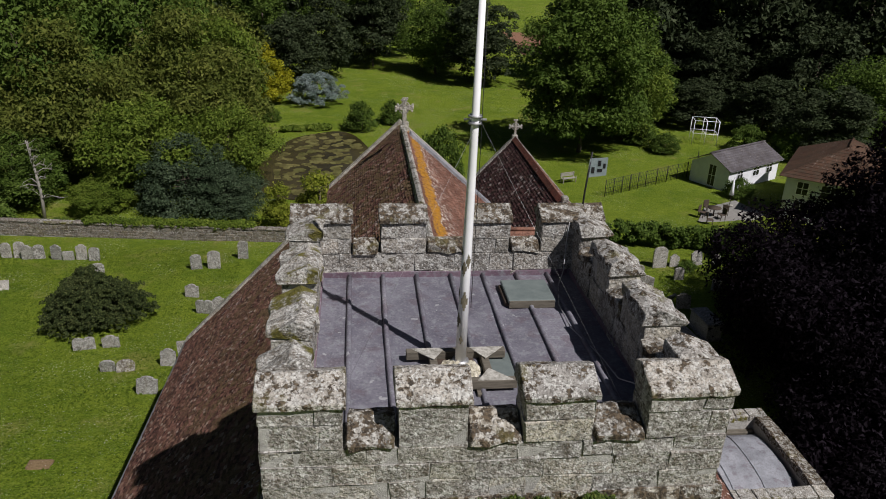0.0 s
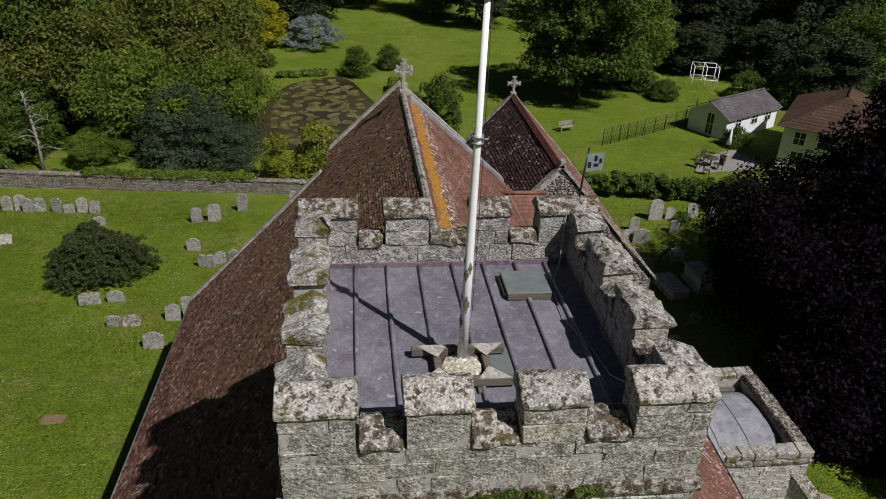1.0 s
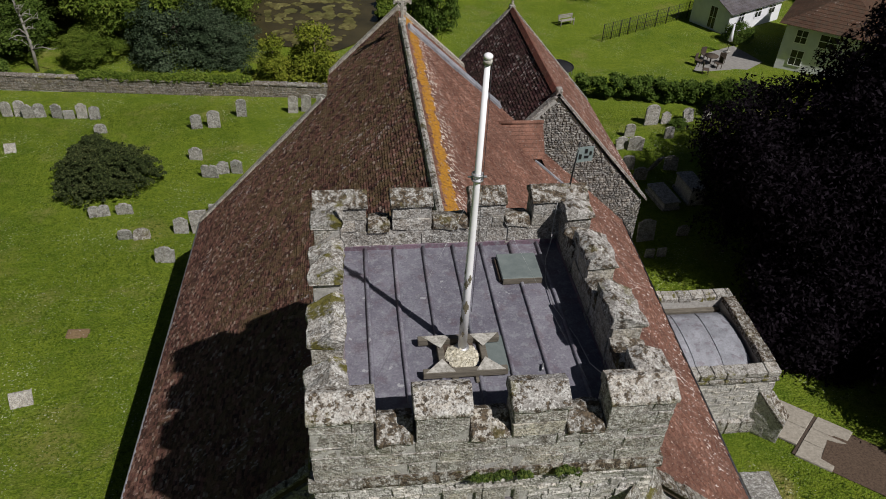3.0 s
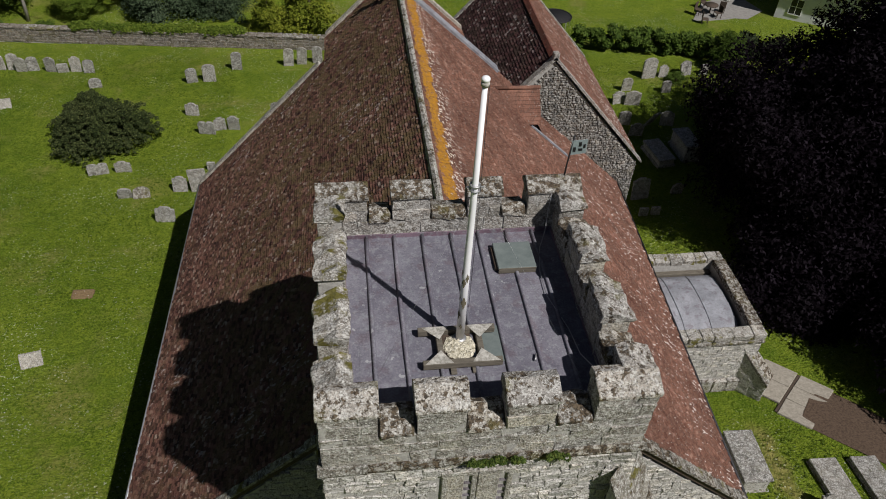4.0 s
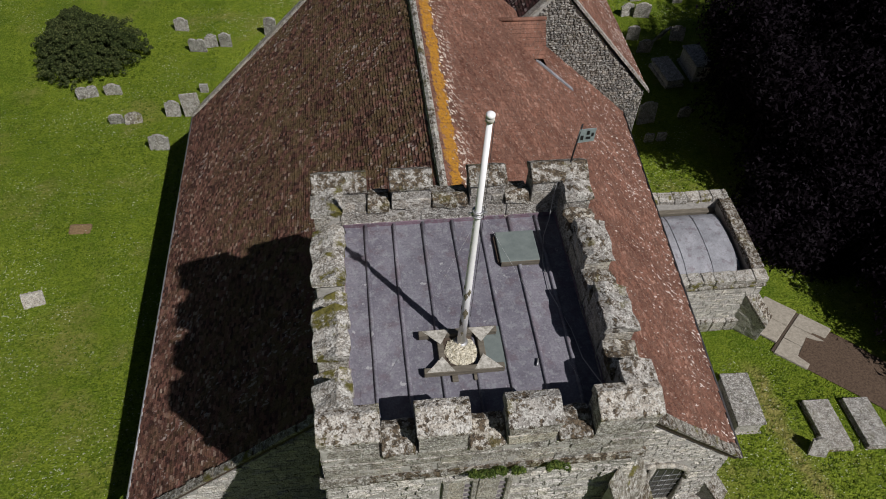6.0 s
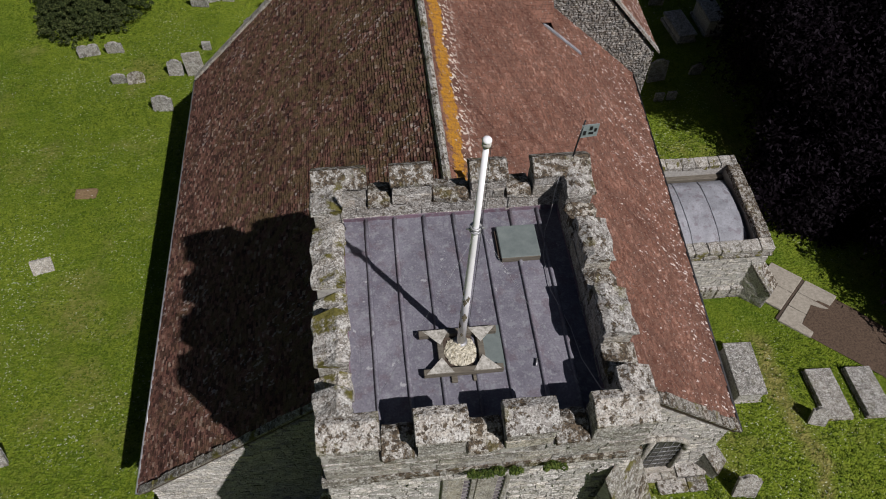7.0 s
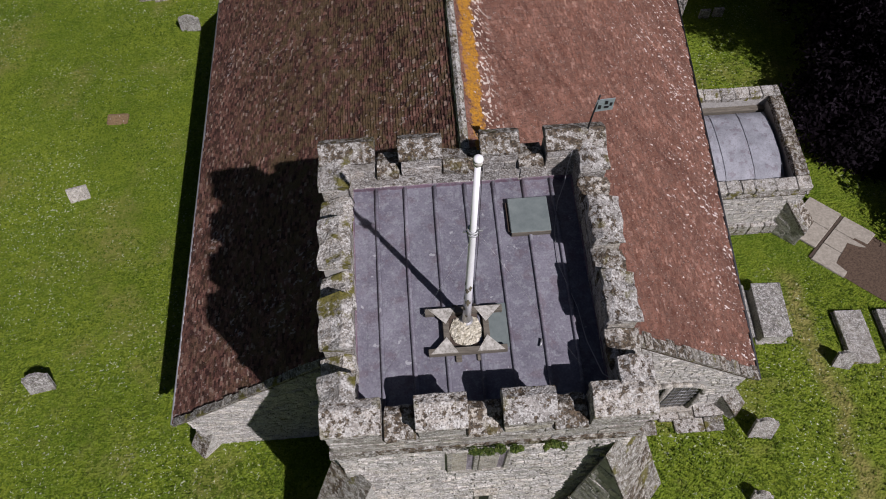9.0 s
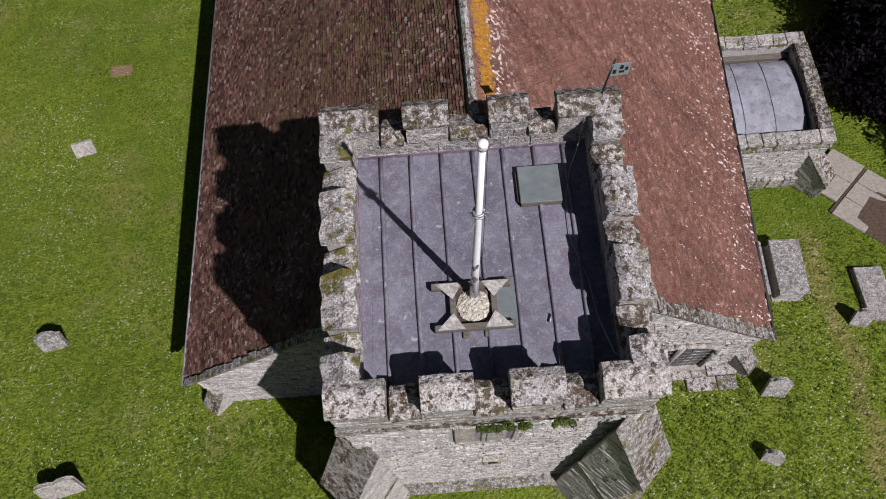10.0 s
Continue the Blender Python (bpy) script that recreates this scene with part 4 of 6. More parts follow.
def cross(parent, x, y, z, h=0.75):
    """A pierced stone gable cross with lobed ends."""
    c = box_part("gable_cross", (x - 0.055, x + 0.055, y - 0.05, y + 0.05, z, z + h), STONE_PALE, parent, "lichened pierced stone gable cross", 0.018)
    mid = z + h - 0.3
    box_part("cross_arm", (x - 0.27, x + 0.27, y - 0.045, y + 0.045, mid - 0.05, mid + 0.05), STONE_PALE, c, "", 0.018)
    pts = [(x + 0.17 * math.cos(a), y, mid + 0.17 * math.sin(a)) for a in np.linspace(0, 2 * math.pi, 15)]
    tube("cross_ring", pts, 0.03, STONE_PALE, c, sides=6)
    for dx, dz in ((-0.29, 0), (0.29, 0), (0, 0.31)):
        for ox, oz in ((0, 0), (0.07 * (dz > 0) + 0.0, 0.07 * (dx != 0)), (-0.07 * (dz > 0), -0.07 * (dx != 0))):
            bm = bmesh.new()
            bmesh.ops.create_icosphere(bm, subdivisions=1, radius=0.055, matrix=Matrix.Translation((x + dx + ox, y, mid + dz + oz)))
            part("cross_lobe", bm, STONE_PALE, c)
    box_part("cross_base", (x - 0.14, x + 0.14, y - 0.13, y + 0.13, z - 0.35, z + 0.05), STONE_PALE, c, "", 0.03)


# chancel carried on beyond the nave under the same ridge
chancel = thing("church_chancel", "church chancel with steep mossy tile roof and gable cross", "church")


def chancel_build():
    RIDGE = RIDGE_Z - 0.38
    k = (NZ - RIDGE_Z) / (NX - RIDGE_X)
    z_e = RIDGE + k * (CH_X - RIDGE_X)
    rx = 3.2
    z_r = RIDGE + (SZ - RIDGE_Z) / (SX - RIDGE_X) * (rx - RIDGE_X)
    prism("chancel_wall", [(CH_X + 0.25, -2), (CH_X + 0.25, z_e - 0.2), (RIDGE_X, RIDGE - 0.3), (rx - 0.2, z_r - 0.2), (rx - 0.2, -2)], "y", NY1 - 0.1, CH_Y - 0.15, FLINT, chancel)
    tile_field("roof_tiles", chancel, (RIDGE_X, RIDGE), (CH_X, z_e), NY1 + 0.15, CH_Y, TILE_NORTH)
    tile_field("roof_tiles", chancel, (RIDGE_X, RIDGE), (rx, z_r), NY1 + 0.15, CH_Y, TILE_SOUTH)
    for (ex, ez) in ((CH_X, z_e), (rx, z_r)):
        prism("verge_coping", [(RIDGE_X, RIDGE + 0.02), (ex, ez + 0.02), (ex, ez + 0.16), (RIDGE_X, RIDGE + 0.18)], "y", CH_Y - 0.12, CH_Y + 0.12, STONE_PALE, chancel)
    cross(chancel, RIDGE_X + 0.2, CH_Y, RIDGE + 0.05, 0.95)
    cross(nave, RIDGE_X, NY1, RIDGE_Z + 0.1, 0.95)


chancel_build()

# south chapel with a west gable of flint
chapel = thing("church_chapel", "south chapel with dark tile roof and flint west gable", "church")
CX, CZ, CY0, CY1 = 6.42, 9.95, 17.3, 26.8


def chapel_build():
    ex, ez, wx, wz = 11.0, 4.9, 3.0, 6.2
    prism("flint_gable", [(wx, -2), (wx, wz - 0.1), (CX, CZ - 0.12), (ex - 0.25, ez), (ex - 0.25, -2)], "y", CY0 + 0.05, CY0 + 0.5, MORTAR, chapel)
    stones = []
    for u0, u1, z0, z1 in courses(wx, ex - 0.2, -0.6, CZ, (0.08, 0.14), (0.09, 0.22), 0.012):
        c = max(abs(u0 - CX), abs(u1 - CX))
        lim = CZ - 0.15 - ((CZ - ez) / (ex - CX) if (u0 + u1) / 2 > CX else (CZ - wz) / (CX - wx)) * c
        if z1 < lim:
            stones.append((u0, u1, CY0 - rng.uniform(0, 0.03), CY0 + 0.1, z0, z1))
    many_blocks("flint_facing", stones, FLINT, chapel, 0.03, 0.02)
    box_part("chapel_wall", (ex - 0.7, ex - 0.25, CY0 + 0.5, CY1 - 0.2, -2, ez - 0.05), FLINT, chapel)
    prism("flint_gable", [(wx, -2), (wx, wz - 0.1), (CX, CZ - 0.12), (ex - 0.25, ez), (ex - 0.25, -2)], "y", CY1 - 0.6, CY1 - 0.2, FLINT, chapel)
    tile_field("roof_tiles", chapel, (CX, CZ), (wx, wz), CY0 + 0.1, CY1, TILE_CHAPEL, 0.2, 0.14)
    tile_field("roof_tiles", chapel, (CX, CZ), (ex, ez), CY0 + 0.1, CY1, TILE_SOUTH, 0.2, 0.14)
    y = CY0 + 0.1
    while y < CY1:
        prism("ridge_tile", [(CX - 0.16, CZ - 0.08), (CX, CZ + 0.1), (CX + 0.16, CZ - 0.08)], "y", y, y + 0.36, TILE_RED, chapel)
        y += 0.37
    for (bx, bz) in ((wx, wz), (ex, ez)):
        for i in range(8):
            a, b = i / 8, (i + 0.98) / 8
            p, q = (CX + (bx - CX) * a, CZ + (bz - CZ) * a), (CX + (bx - CX) * b, CZ + (bz - CZ) * b)
            prism("coping_stone", [p, q, (q[0], q[1] + 0.13), (p[0], p[1] + 0.13)], "y", CY0 - 0.08, CY0 + 0.22, STONE, chapel)
            prism("coping_stone", [p, q, (q[0], q[1] + 0.13), (p[0], p[1] + 0.13)], "y", CY1 - 0.15, CY1 + 0.1, STONE, chapel)
    cross(chapel, CX, CY1, CZ + 0.1, 0.75)
    box_part("gable_stump", (CX - 0.12, CX + 0.12, CY0 - 0.08, CY0 + 0.16, CZ - 0.05, CZ + 0.3), STONE, chapel, "broken stone finial", 0.03)


chapel_build()


def dormer():
    """A small tiled dormer on the south slope of the nave roof."""
    d = thing("dormer", "small red tiled dormer window on the church roof", "dormer")
    y0, y1, yc, zr = 15.4, 17.0, 16.2, 9.35
    slope_fall = (SZ - RIDGE_Z) / (SX - RIDGE_X)
    xs = lambda z: RIDGE_X + (z - RIDGE_Z) / slope_fall
    xf, ze = 5.5, 8.3
    prism("dormer_cheek", [(xs(ze) - 0.1, ze - 0.02), (xf, ze - 0.02), (xf, 7.5), (xs(7.5) - 0.1, 7.5)], "y", y0 + 0.08, y1 - 0.08, TILE_SOUTH, d)
    box_part("dormer_frame", (xf, xf + 0.05, y0 + 0.12, y1 - 0.12, 7.6, ze - 0.06), PAINT, d, "white painted frame", 0.01)
    box_part("dormer_pane", (xf + 0.05, xf + 0.06, y0 + 0.22, y1 - 0.22, 7.68, ze - 0.14), DARK_GLASS, d)
    for side, ye in ((-1, y0 - 0.08), (1, y1 + 0.08)):
        n = 9
        for i in range(n):
            a, b = i / n, (i + 1.25) / n
            ya, yb = yc + (ye - yc) * a, yc + (ye - yc) * min(b, 1.02)
            za, zb = zr + (ze - zr) * a, zr + (ze - zr) * min(b, 1.02)
            verts = []
            for x_in, y, z, up in ((xs(za) - 0.15, ya, za, 0.0), (xf + 0.12, ya, za, 0.0), (xf + 0.12, yb, zb, 0.03), (xs(zb) - 0.15, yb, zb, 0.03)):
                verts.append((x_in, y, z + up + 0.03))
            verts += [(v[0], v[1], v[2] - 0.03) for v in verts]
            link_mesh("tile_course", verts, [(0, 1, 2, 3), (4, 7, 6, 5), (0, 4, 5, 1), (1, 5, 6, 2), (2, 6, 7, 3), (3, 7, 4, 0)], TILE_SOUTH, d)
    for k in range(5):
        x = xf - 0.25 + k * 0.33
        z = RIDGE_Z + (x - RIDGE_X) * slope_fall
        prism("side_flashing", [(x, z + 0.03), (x + 0.34, z + 0.34 * slope_fall + 0.03), (x + 0.34, z + 0.34 * slope_fall + 0.1), (x, z + 0.1)], "y", y0 - 0.12, y0 + 0.04, LEAD_GREY, d)
    tube("dormer_ridge", [(xs(zr) - 0.1, yc, zr + 0.05), (xf + 0.14, yc, zr + 0.05)], 0.08, TILE_SOUTH, d)
    box_part("lead_apron", (xf + 0.0, xf + 0.4, y0, y1, -0.02, 0.02), LEAD_GREY, d, "grey lead apron", 0.0, Matrix.Translation((0, 0, 7.55)) @ Matrix.Translation((xf, 0, 0)) @ pose(0, 0, 0, 0, 42, 0) @ Matrix.Translation((-xf, 0, 0)))


dormer()


def porch():
    p = thing("church_porch", "low stone south porch with parapet and curved lead roof", "porch", (-1.2, -1.8, 1.2))
    x0, x1, y0, y1, top = SX - 0.5, 13.9, 9.6, 13.9, 3.0
    t = 0.42
    for name, ext in (("porch_wall", (x0, x1, y0, y0 + t)), ("porch_wall", (x0, x1, y1 - t, y1)), ("porch_wall", (x1 - t, x1, y0 + t, y1 - t))):
        box_part(name, (*ext, -0.3, top - 0.2), MORTAR, p)
    rows = [(u0, u1, y0 - 0.004 - rng.uniform(0, 0.014), y0 + 0.06, a, b) for u0, u1, a, b in courses(x0 + 0.4, x1, 0, 2.55, (0.09, 0.19), (0.12, 0.38), 0.001)]
    many_blocks("rubble_facing", rows, RUBBLE, p, 0.014, 0.024)
    rows = [(x1 - 0.06, x1 + 0.004 + rng.uniform(0, 0.014), u0, u1, a, b) for u0, u1, a, b in courses(y0, y1, 0, 2.55, (0.09, 0.19), (0.12, 0.38), 0.001)]
    many_blocks("rubble_facing", rows, RUBBLE, p, 0.014, 0.024)
    for ext in ((x0 + 0.4, x1 + 0.08, y0 - 0.1, y0 + 0.1),):
        u = ext[0]
        while u < ext[1] - 0.05:
            w = min(rng.uniform(0.5, 0.8), ext[1] - u)
            block("string_course_stone", (u, u + w - 0.012, ext[2], ext[3], 2.55, 2.68), MOSSY, p, 0.03, 0.01)
            u += w
    for axis, a0, a1, b0, b1 in (("x", x0 + 0.35, x1 + 0.06, y0 - 0.06, y0 + t), ("x", x0 + 0.35, x1 + 0.06, y1 - t, y1 + 0.06), ("y", y0 + t + 0.01, y1 - t - 0.01, x1 - t, x1 + 0.06)):
        u = a0
        while u < a1 - 0.05:
            w = min(rng.uniform(0.45, 0.75), a1 - u)
            ext = (u, u + w - 0.012, b0, b1, top - 0.25, top) if axis == "x" else (b0, b1, u, u + w - 0.012, top - 0.25, top + 0.04)
            block("coping_stone", ext, MOSS_CAP if axis == "x" else DARK_CAP, p, 0.03, 0.022)
            u += w
    box_part("gutter_bed", (x0, x1 - t, y0 + t, y1 - t, 2.2, 2.3), FLAG, p, "stone gutter bed", 0.0)
    box_part("lead_step", (x0 + 0.35, x1 - t - 0.02, y1 - t - 0.22, y1 - t - 0.004, 2.3, 2.5), OAK, p, "brown stained gutter board", 0.02)
    # curved lead roof in sheets
    n = 4
    xa, xb = x0 + 0.35, x1 - t - 0.12
    for i in range(n):
        verts, faces = [], []
        u0, u1 = xa + (xb - xa) * i / n, xa + (xb - xa) * (i + 0.985) / n
        for k in range(9):
            a = math.pi * (k / 8)
            y = (y0 + y1) / 2 - math.cos(a) * (y1 - y0 - 2 * t - 0.5) / 2
            z = 2.3 + 0.42 * math.sin(a) ** 0.7
            verts += [(u0, y, z + 0.004 * rng.random()), (u1, y, z + 0.004 * rng.random())]
        for k in range(8):
            faces.append((2 * k, 2 * k + 1, 2 * k + 3, 2 * k + 2))
        link_mesh("lead_sheet", verts, faces, LEAD_GREY, p, "pale grey lead roof sheet", smooth=True)
        if i:
            pts = [(u0 - 0.01, v[1], v[2] + 0.015) for v in verts[::2]]
            tube("lead_roll", pts, 0.013, LEAD_GREY, p, sides=6)
    u = x0 + 0.4
    while u < x1 + 0.1:
        w = rng.uniform(0.35, 0.7)
        block("plinth_stone", (u, min(u + w, x1 + 0.14) - 0.01, y0 - 0.16, y0 + 0.05, -0.1, 0.55 + rng.uniform(-0.03, 0.03)), CAPSTONE, p, 0.03, 0.015)
        u += w
    buttress(p, x1 - 0.25, y0 + 0.25, 45, [(1.15, 0.9, 2.0)], 0.6)


porch()

# ---- things on the tower ----


def flagpole():
    f = thing("flagpole", "tall white painted flagpole with flaking paint on the tower roof", "flagpole", (0.02, 0, ROOF))
    f.rotation_euler = (0, radians(0.5), 0)
    tube("pole", [(0, 0, 0.05), (0, 0, 1.5), (0, 0, 3.0), (0, 0, 4.93)], 0.074, PAINT, f, "", 20, 0.036)
    tube("shoe", [(0, 0, 0.02), (0, 0, 0.12)], 0.11, STEEL, f, "", 20)
    for z, a, s in ((0.72, 3.6, 0.1), (1.0, 4.6, 0.13), (1.1, 3.2, 0.07), (1.45, 4.2, 0.1), (1.55, 5.0, 0.09), (1.66, 3.4, 0.06), (0.45, 4.4, 0.06)):
        verts, faces = [], []
        for i in range(9):
            for j in range(7):
                k = (1 - abs(i - 4) / 5) * (1 - abs(j - 3) / 4.5)
                r = 0.074 - 0.038 * z / 5 + 0.003
                aa = a + (i - 4) * s * 1.3 + 0.1 * noise.noise((i, j, z))
                verts.append((r * math.cos(aa), r * math.sin(aa), z + (j - 3) * s * 0.34 * (1 + 0.5 * noise.noise((i * 2, j, z * 3)))))
        for i in range(8):
            for j in range(6):
                if abs(i - 3.5) / 4 + abs(j - 2.5) / 3 < 1.1:
                    q = i * 7 + j
                    faces.append((q, q + 1, q + 8, q + 7))
        link_mesh("flaked_patch", verts, faces, FLAKING, f, "patch of flaked paint and moss")
    for z in (3.26, 3.34):
        ring_pts = [(0.07 * math.cos(a), 0.07 * math.sin(a), z) for a in np.linspace(0, 2 * math.pi, 17)]
        tube("collar", ring_pts, 0.016, STEEL, f, "", 6)
    tube("collar_bolt", [(-0.13, 0, 3.3), (0.13, 0, 3.3)], 0.015, STEEL, f, "", 6)
    bm = bmesh.new()
    bmesh.ops.create_uvsphere(bm, u_segments=18, v_segments=10, radius=0.06, matrix=pose(0, 0, 5.0) @ Matrix.Diagonal((1, 1, 0.75, 1)))
    part("truck", bm, PAINT, f, "rounded white cap", smooth=True)
    tube("truck_rim", [(0, 0, 4.91), (0, 0, 4.96)], 0.056, PLATE, f, "", 18)
    tube("halyard", [(0.05, -0.03, 4.93), (0.075, -0.05, 3.0), (0.085, -0.05, 0.9)], 0.004, IRON, f, "thin halyard", 5)


flagpole()


def pole_frame():
    f = thing("pole_frame", "weathered timber frame filled with gravel round the flagpole foot", "timber frame", (0, -0.19, ROOF + 0.02))
    for y, x0, x1 in ((-0.36, -0.66, 0.66), (0.36, -0.68, 0.64)):
        box_part("beam", (x0, x1, y - 0.055, y + 0.055, 0.03, 0.15), OAK, f, "", 0.008)
    for x in (-0.34, 0.34):
        box_part("cross_beam", (x - 0.05, x + 0.05, -0.3, 0.3, 0.02, 0.13), OAK, f, "", 0.008)
    for x, y in product((-1, 1), (-1, 1)):
        pts = [(x * 0.62, y * 0.4, 0.155), (x * 0.16, y * 0.4, 0.155), (x * 0.34, y * 0.12, 0.155)]
        verts = pts + [(a, b, c - 0.012) for a, b, c in pts]
        link_mesh("corner_plate", verts, [(0, 1, 2), (3, 5, 4), (0, 3, 4, 1), (1, 4, 5, 2), (2, 5, 3, 0)], PLATE, f, "triangular lichened corner plate")
    n = 22
    verts, faces = [], []
    for j in range(n + 1):
        for i in range(n + 1):
            u, v = 2 * i / n - 1, 2 * j / n - 1
            k = max(abs(u), abs(v), 1e-6) / max(abs(u) + abs(v) * 0.42, abs(v) + abs(u) * 0.42, 1e-6)
            x, y = 0.29 * u * k, 0.3 * v * k + 0.02
            edge = max(abs(u), abs(v)) ** 3
            verts.append((x + 0.012 * noise.noise((x * 30, y * 30, 7)), y, 0.1 - 0.05 * edge + 0.03 * noise.noise((x * 11, y * 11, 2)) + 0.025 * noise.noise((x * 31, y * 31, 2))))
    for j in range(n):
        for i in range(n):
            faces.append((j * (n + 1) + i, j * (n + 1) + i + 1, (j + 1) * (n + 1) + i + 1, (j + 1) * (n + 1) + i))
    link_mesh("gravel_fill", verts, faces, GRAVEL, f, "pale cream gravel")
    # dark sheet in place of the deep shade in the gaps round the gravel
    box_part("gap_shade", (-0.36, 0.36, -0.34, 0.34, 0.01, 0.035), DARK_WOOD, f, "dark sheet standing in for the shade inside the frame")
    for i, (x, w) in enumerate(((-0.16, 0.05), (0.2, 0.05))):
        box_part("bearer", (x - w, x + w, -0.52, 0.5, -0.01, 0.03), OAK, f, "", 0.005)


pole_frame()


def hatch():
    h = thing("roof_hatch", "square green copper-covered roof hatch on the lead roof", "hatch", (1.33, 1.95, ROOF + 0.01))
    box_part("lid", (-0.36, 0.37, -0.36, 0.36, 0.07, 0.13), COPPER, h, "", 0.012)
    box_part("frame", (-0.4, 0.3, -0.3, 0.3, 0.0, 0.07), DARK_WOOD, h, "", 0.006)
    box_part("front_lip", (-0.35, 0.36, -0.375, -0.345, 0.0, 0.12), OAK, h, "", 0.004)


hatch()
tagged(box_part("lead_patch", (0.32, 0.72, -0.5, 0.3, ROOF + 0.012, ROOF + 0.02), COPPER, None, "", 0.003), "flat grey-green lead repair sheet on the roof", "lead sheet")


def weathervane():
    v = thing("weathervane", "small pierced green metal weathervane flag on a thin leaning rod", "weathervane", (2.4, 3.0, 15.1))
    tube("rod", [(0, 0, -0.35), (0.03, 0.02, 0.3), (0.09, 0.05, 0.95)], 0.016, IRON, v, "", 6)
    flag = []
    for x, z in ((0.04, 0.52), (0.36, 0.56), (0.36, 0.86), (0.06, 0.84)):
        flag += [(x, 0.03, z), (x, 0.045, z)]
    link_mesh("vane", flag, [(0, 2, 4, 6), (1, 7, 5, 3), (0, 1, 3, 2), (2, 3, 5, 4), (4, 5, 7, 6), (6, 7, 1, 0)], VANE, v, "pierced green vane")
    for x, z, w, h in ((0.1, 0.6, 0.05, 0.1), (0.2, 0.62, 0.08, 0.05), (0.2, 0.72, 0.05, 0.09), (0.29, 0.68, 0.04, 0.08)):
        box_part("piercing", (x, x + w, 0.022, 0.053, z, z + h), IRON, v, "dark piercing")


weathervane()


def wires():
    c = tube("lightning_cable", [(2.38, 2.98, 15.12), (2.14, 2.74, 15.0), (2.1, 2.66, 14.6), (2.05, 2.5, 14.2), (1.9, 2.2, 14.06), (1.76, 1.6, 14.05), (1.75, 0.9, 14.05), (1.95, 0.1, 14.05), (2.0, -0.5, 14.08), (2.1, -1.2, 14.4), (2.2, -1.4, 14.65)], 0.008, STEEL, None, "", 6)
    tagged(c, "thin pale cable lying across the lead roof", "cable")
    for k, foot in enumerate(((-1.7, -1.25, 14.04), (1.9, -1.0, 14.04))):
        g = tube("stay_wire", [(0.1, 0, 17.3), foot], 0.0016, STEEL, None, "", 4)
        tagged(g, "fine wire stay from the flagpole collar to the roof", "wire", "flagpole stays")
    b = tube("metal_pin", [(1.22, -0.55, 14.05), (1.26, -0.42, 14.05)], 0.018, STEEL, None, "", 6)
    tagged(b, "short loose metal pin on the lead roof", "pin")


wires()

# ---- gravestones and tombs ----


def headstone(x, y, w=0.55, h=0.85, lean=0.0, turn=0.0, style=0, label="upright weathered headstone with lichen in the grass"):
    """A slab with a shaped head: 0 round, 1 shouldered, 2 flat, 3 double-headed."""
    top = []
    if style == 0:
        top = [(w / 2 * math.cos(a), h - w * 0.3 + w * 0.3 * math.sin(a)) for a in np.linspace(0, math.pi, 9)]
    elif style == 1:
        top = [(w / 2, h - 0.14), (w * 0.36, h - 0.13)] + [(w * 0.32 * math.cos(a), h - 0.12 + 0.12 * math.sin(a)) for a in np.linspace(0.2, math.pi - 0.2, 7)] + [(-w * 0.36, h - 0.13), (-w / 2, h - 0.14)]
    elif style == 2:
        top = [(w / 2, h), (-w / 2, h)]
    else:
        top = [(w * 0.25 + w * 0.25 * math.cos(a), h - 0.14 + 0.14 * math.sin(a)) for a in np.linspace(0, math.pi, 7)] + [(-w * 0.25 + w * 0.25 * math.cos(a), h - 0.14 + 0.14 * math.sin(a)) for a in np.linspace(0, math.pi, 7)]
    outline = [(w / 2, -0.15)] + top + [(-w / 2, -0.15)]
    bm = bmesh.new()
    t = 0.06
    lo = [bm.verts.new((u, -t, z)) for u, z in outline]
    hi = [bm.verts.new((u, t, z)) for u, z in outline]
    bm.faces.new(lo), bm.faces.new(hi[::-1])
    for i in range(len(outline)):
        j = (i + 1) % len(outline)
        bm.faces.new((lo[i], lo[j], hi[j], hi[i]))
    bmesh.ops.remove_doubles(bm, verts=bm.verts, dist=0.002)
    bmesh.ops.bevel(bm, geom=[e for e in bm.edges if e.is_manifold and e.calc_face_angle() > 0.7], offset=0.012, segments=1, affect="EDGES")
    ob = part("headstone", bm, GRAVE)
    ob.matrix_basis = pose(x, y, gz(y), lean, rng.uniform(-4, 4), turn)
    return tagged(ob, label, "gravestone", "churchyard gravestones")


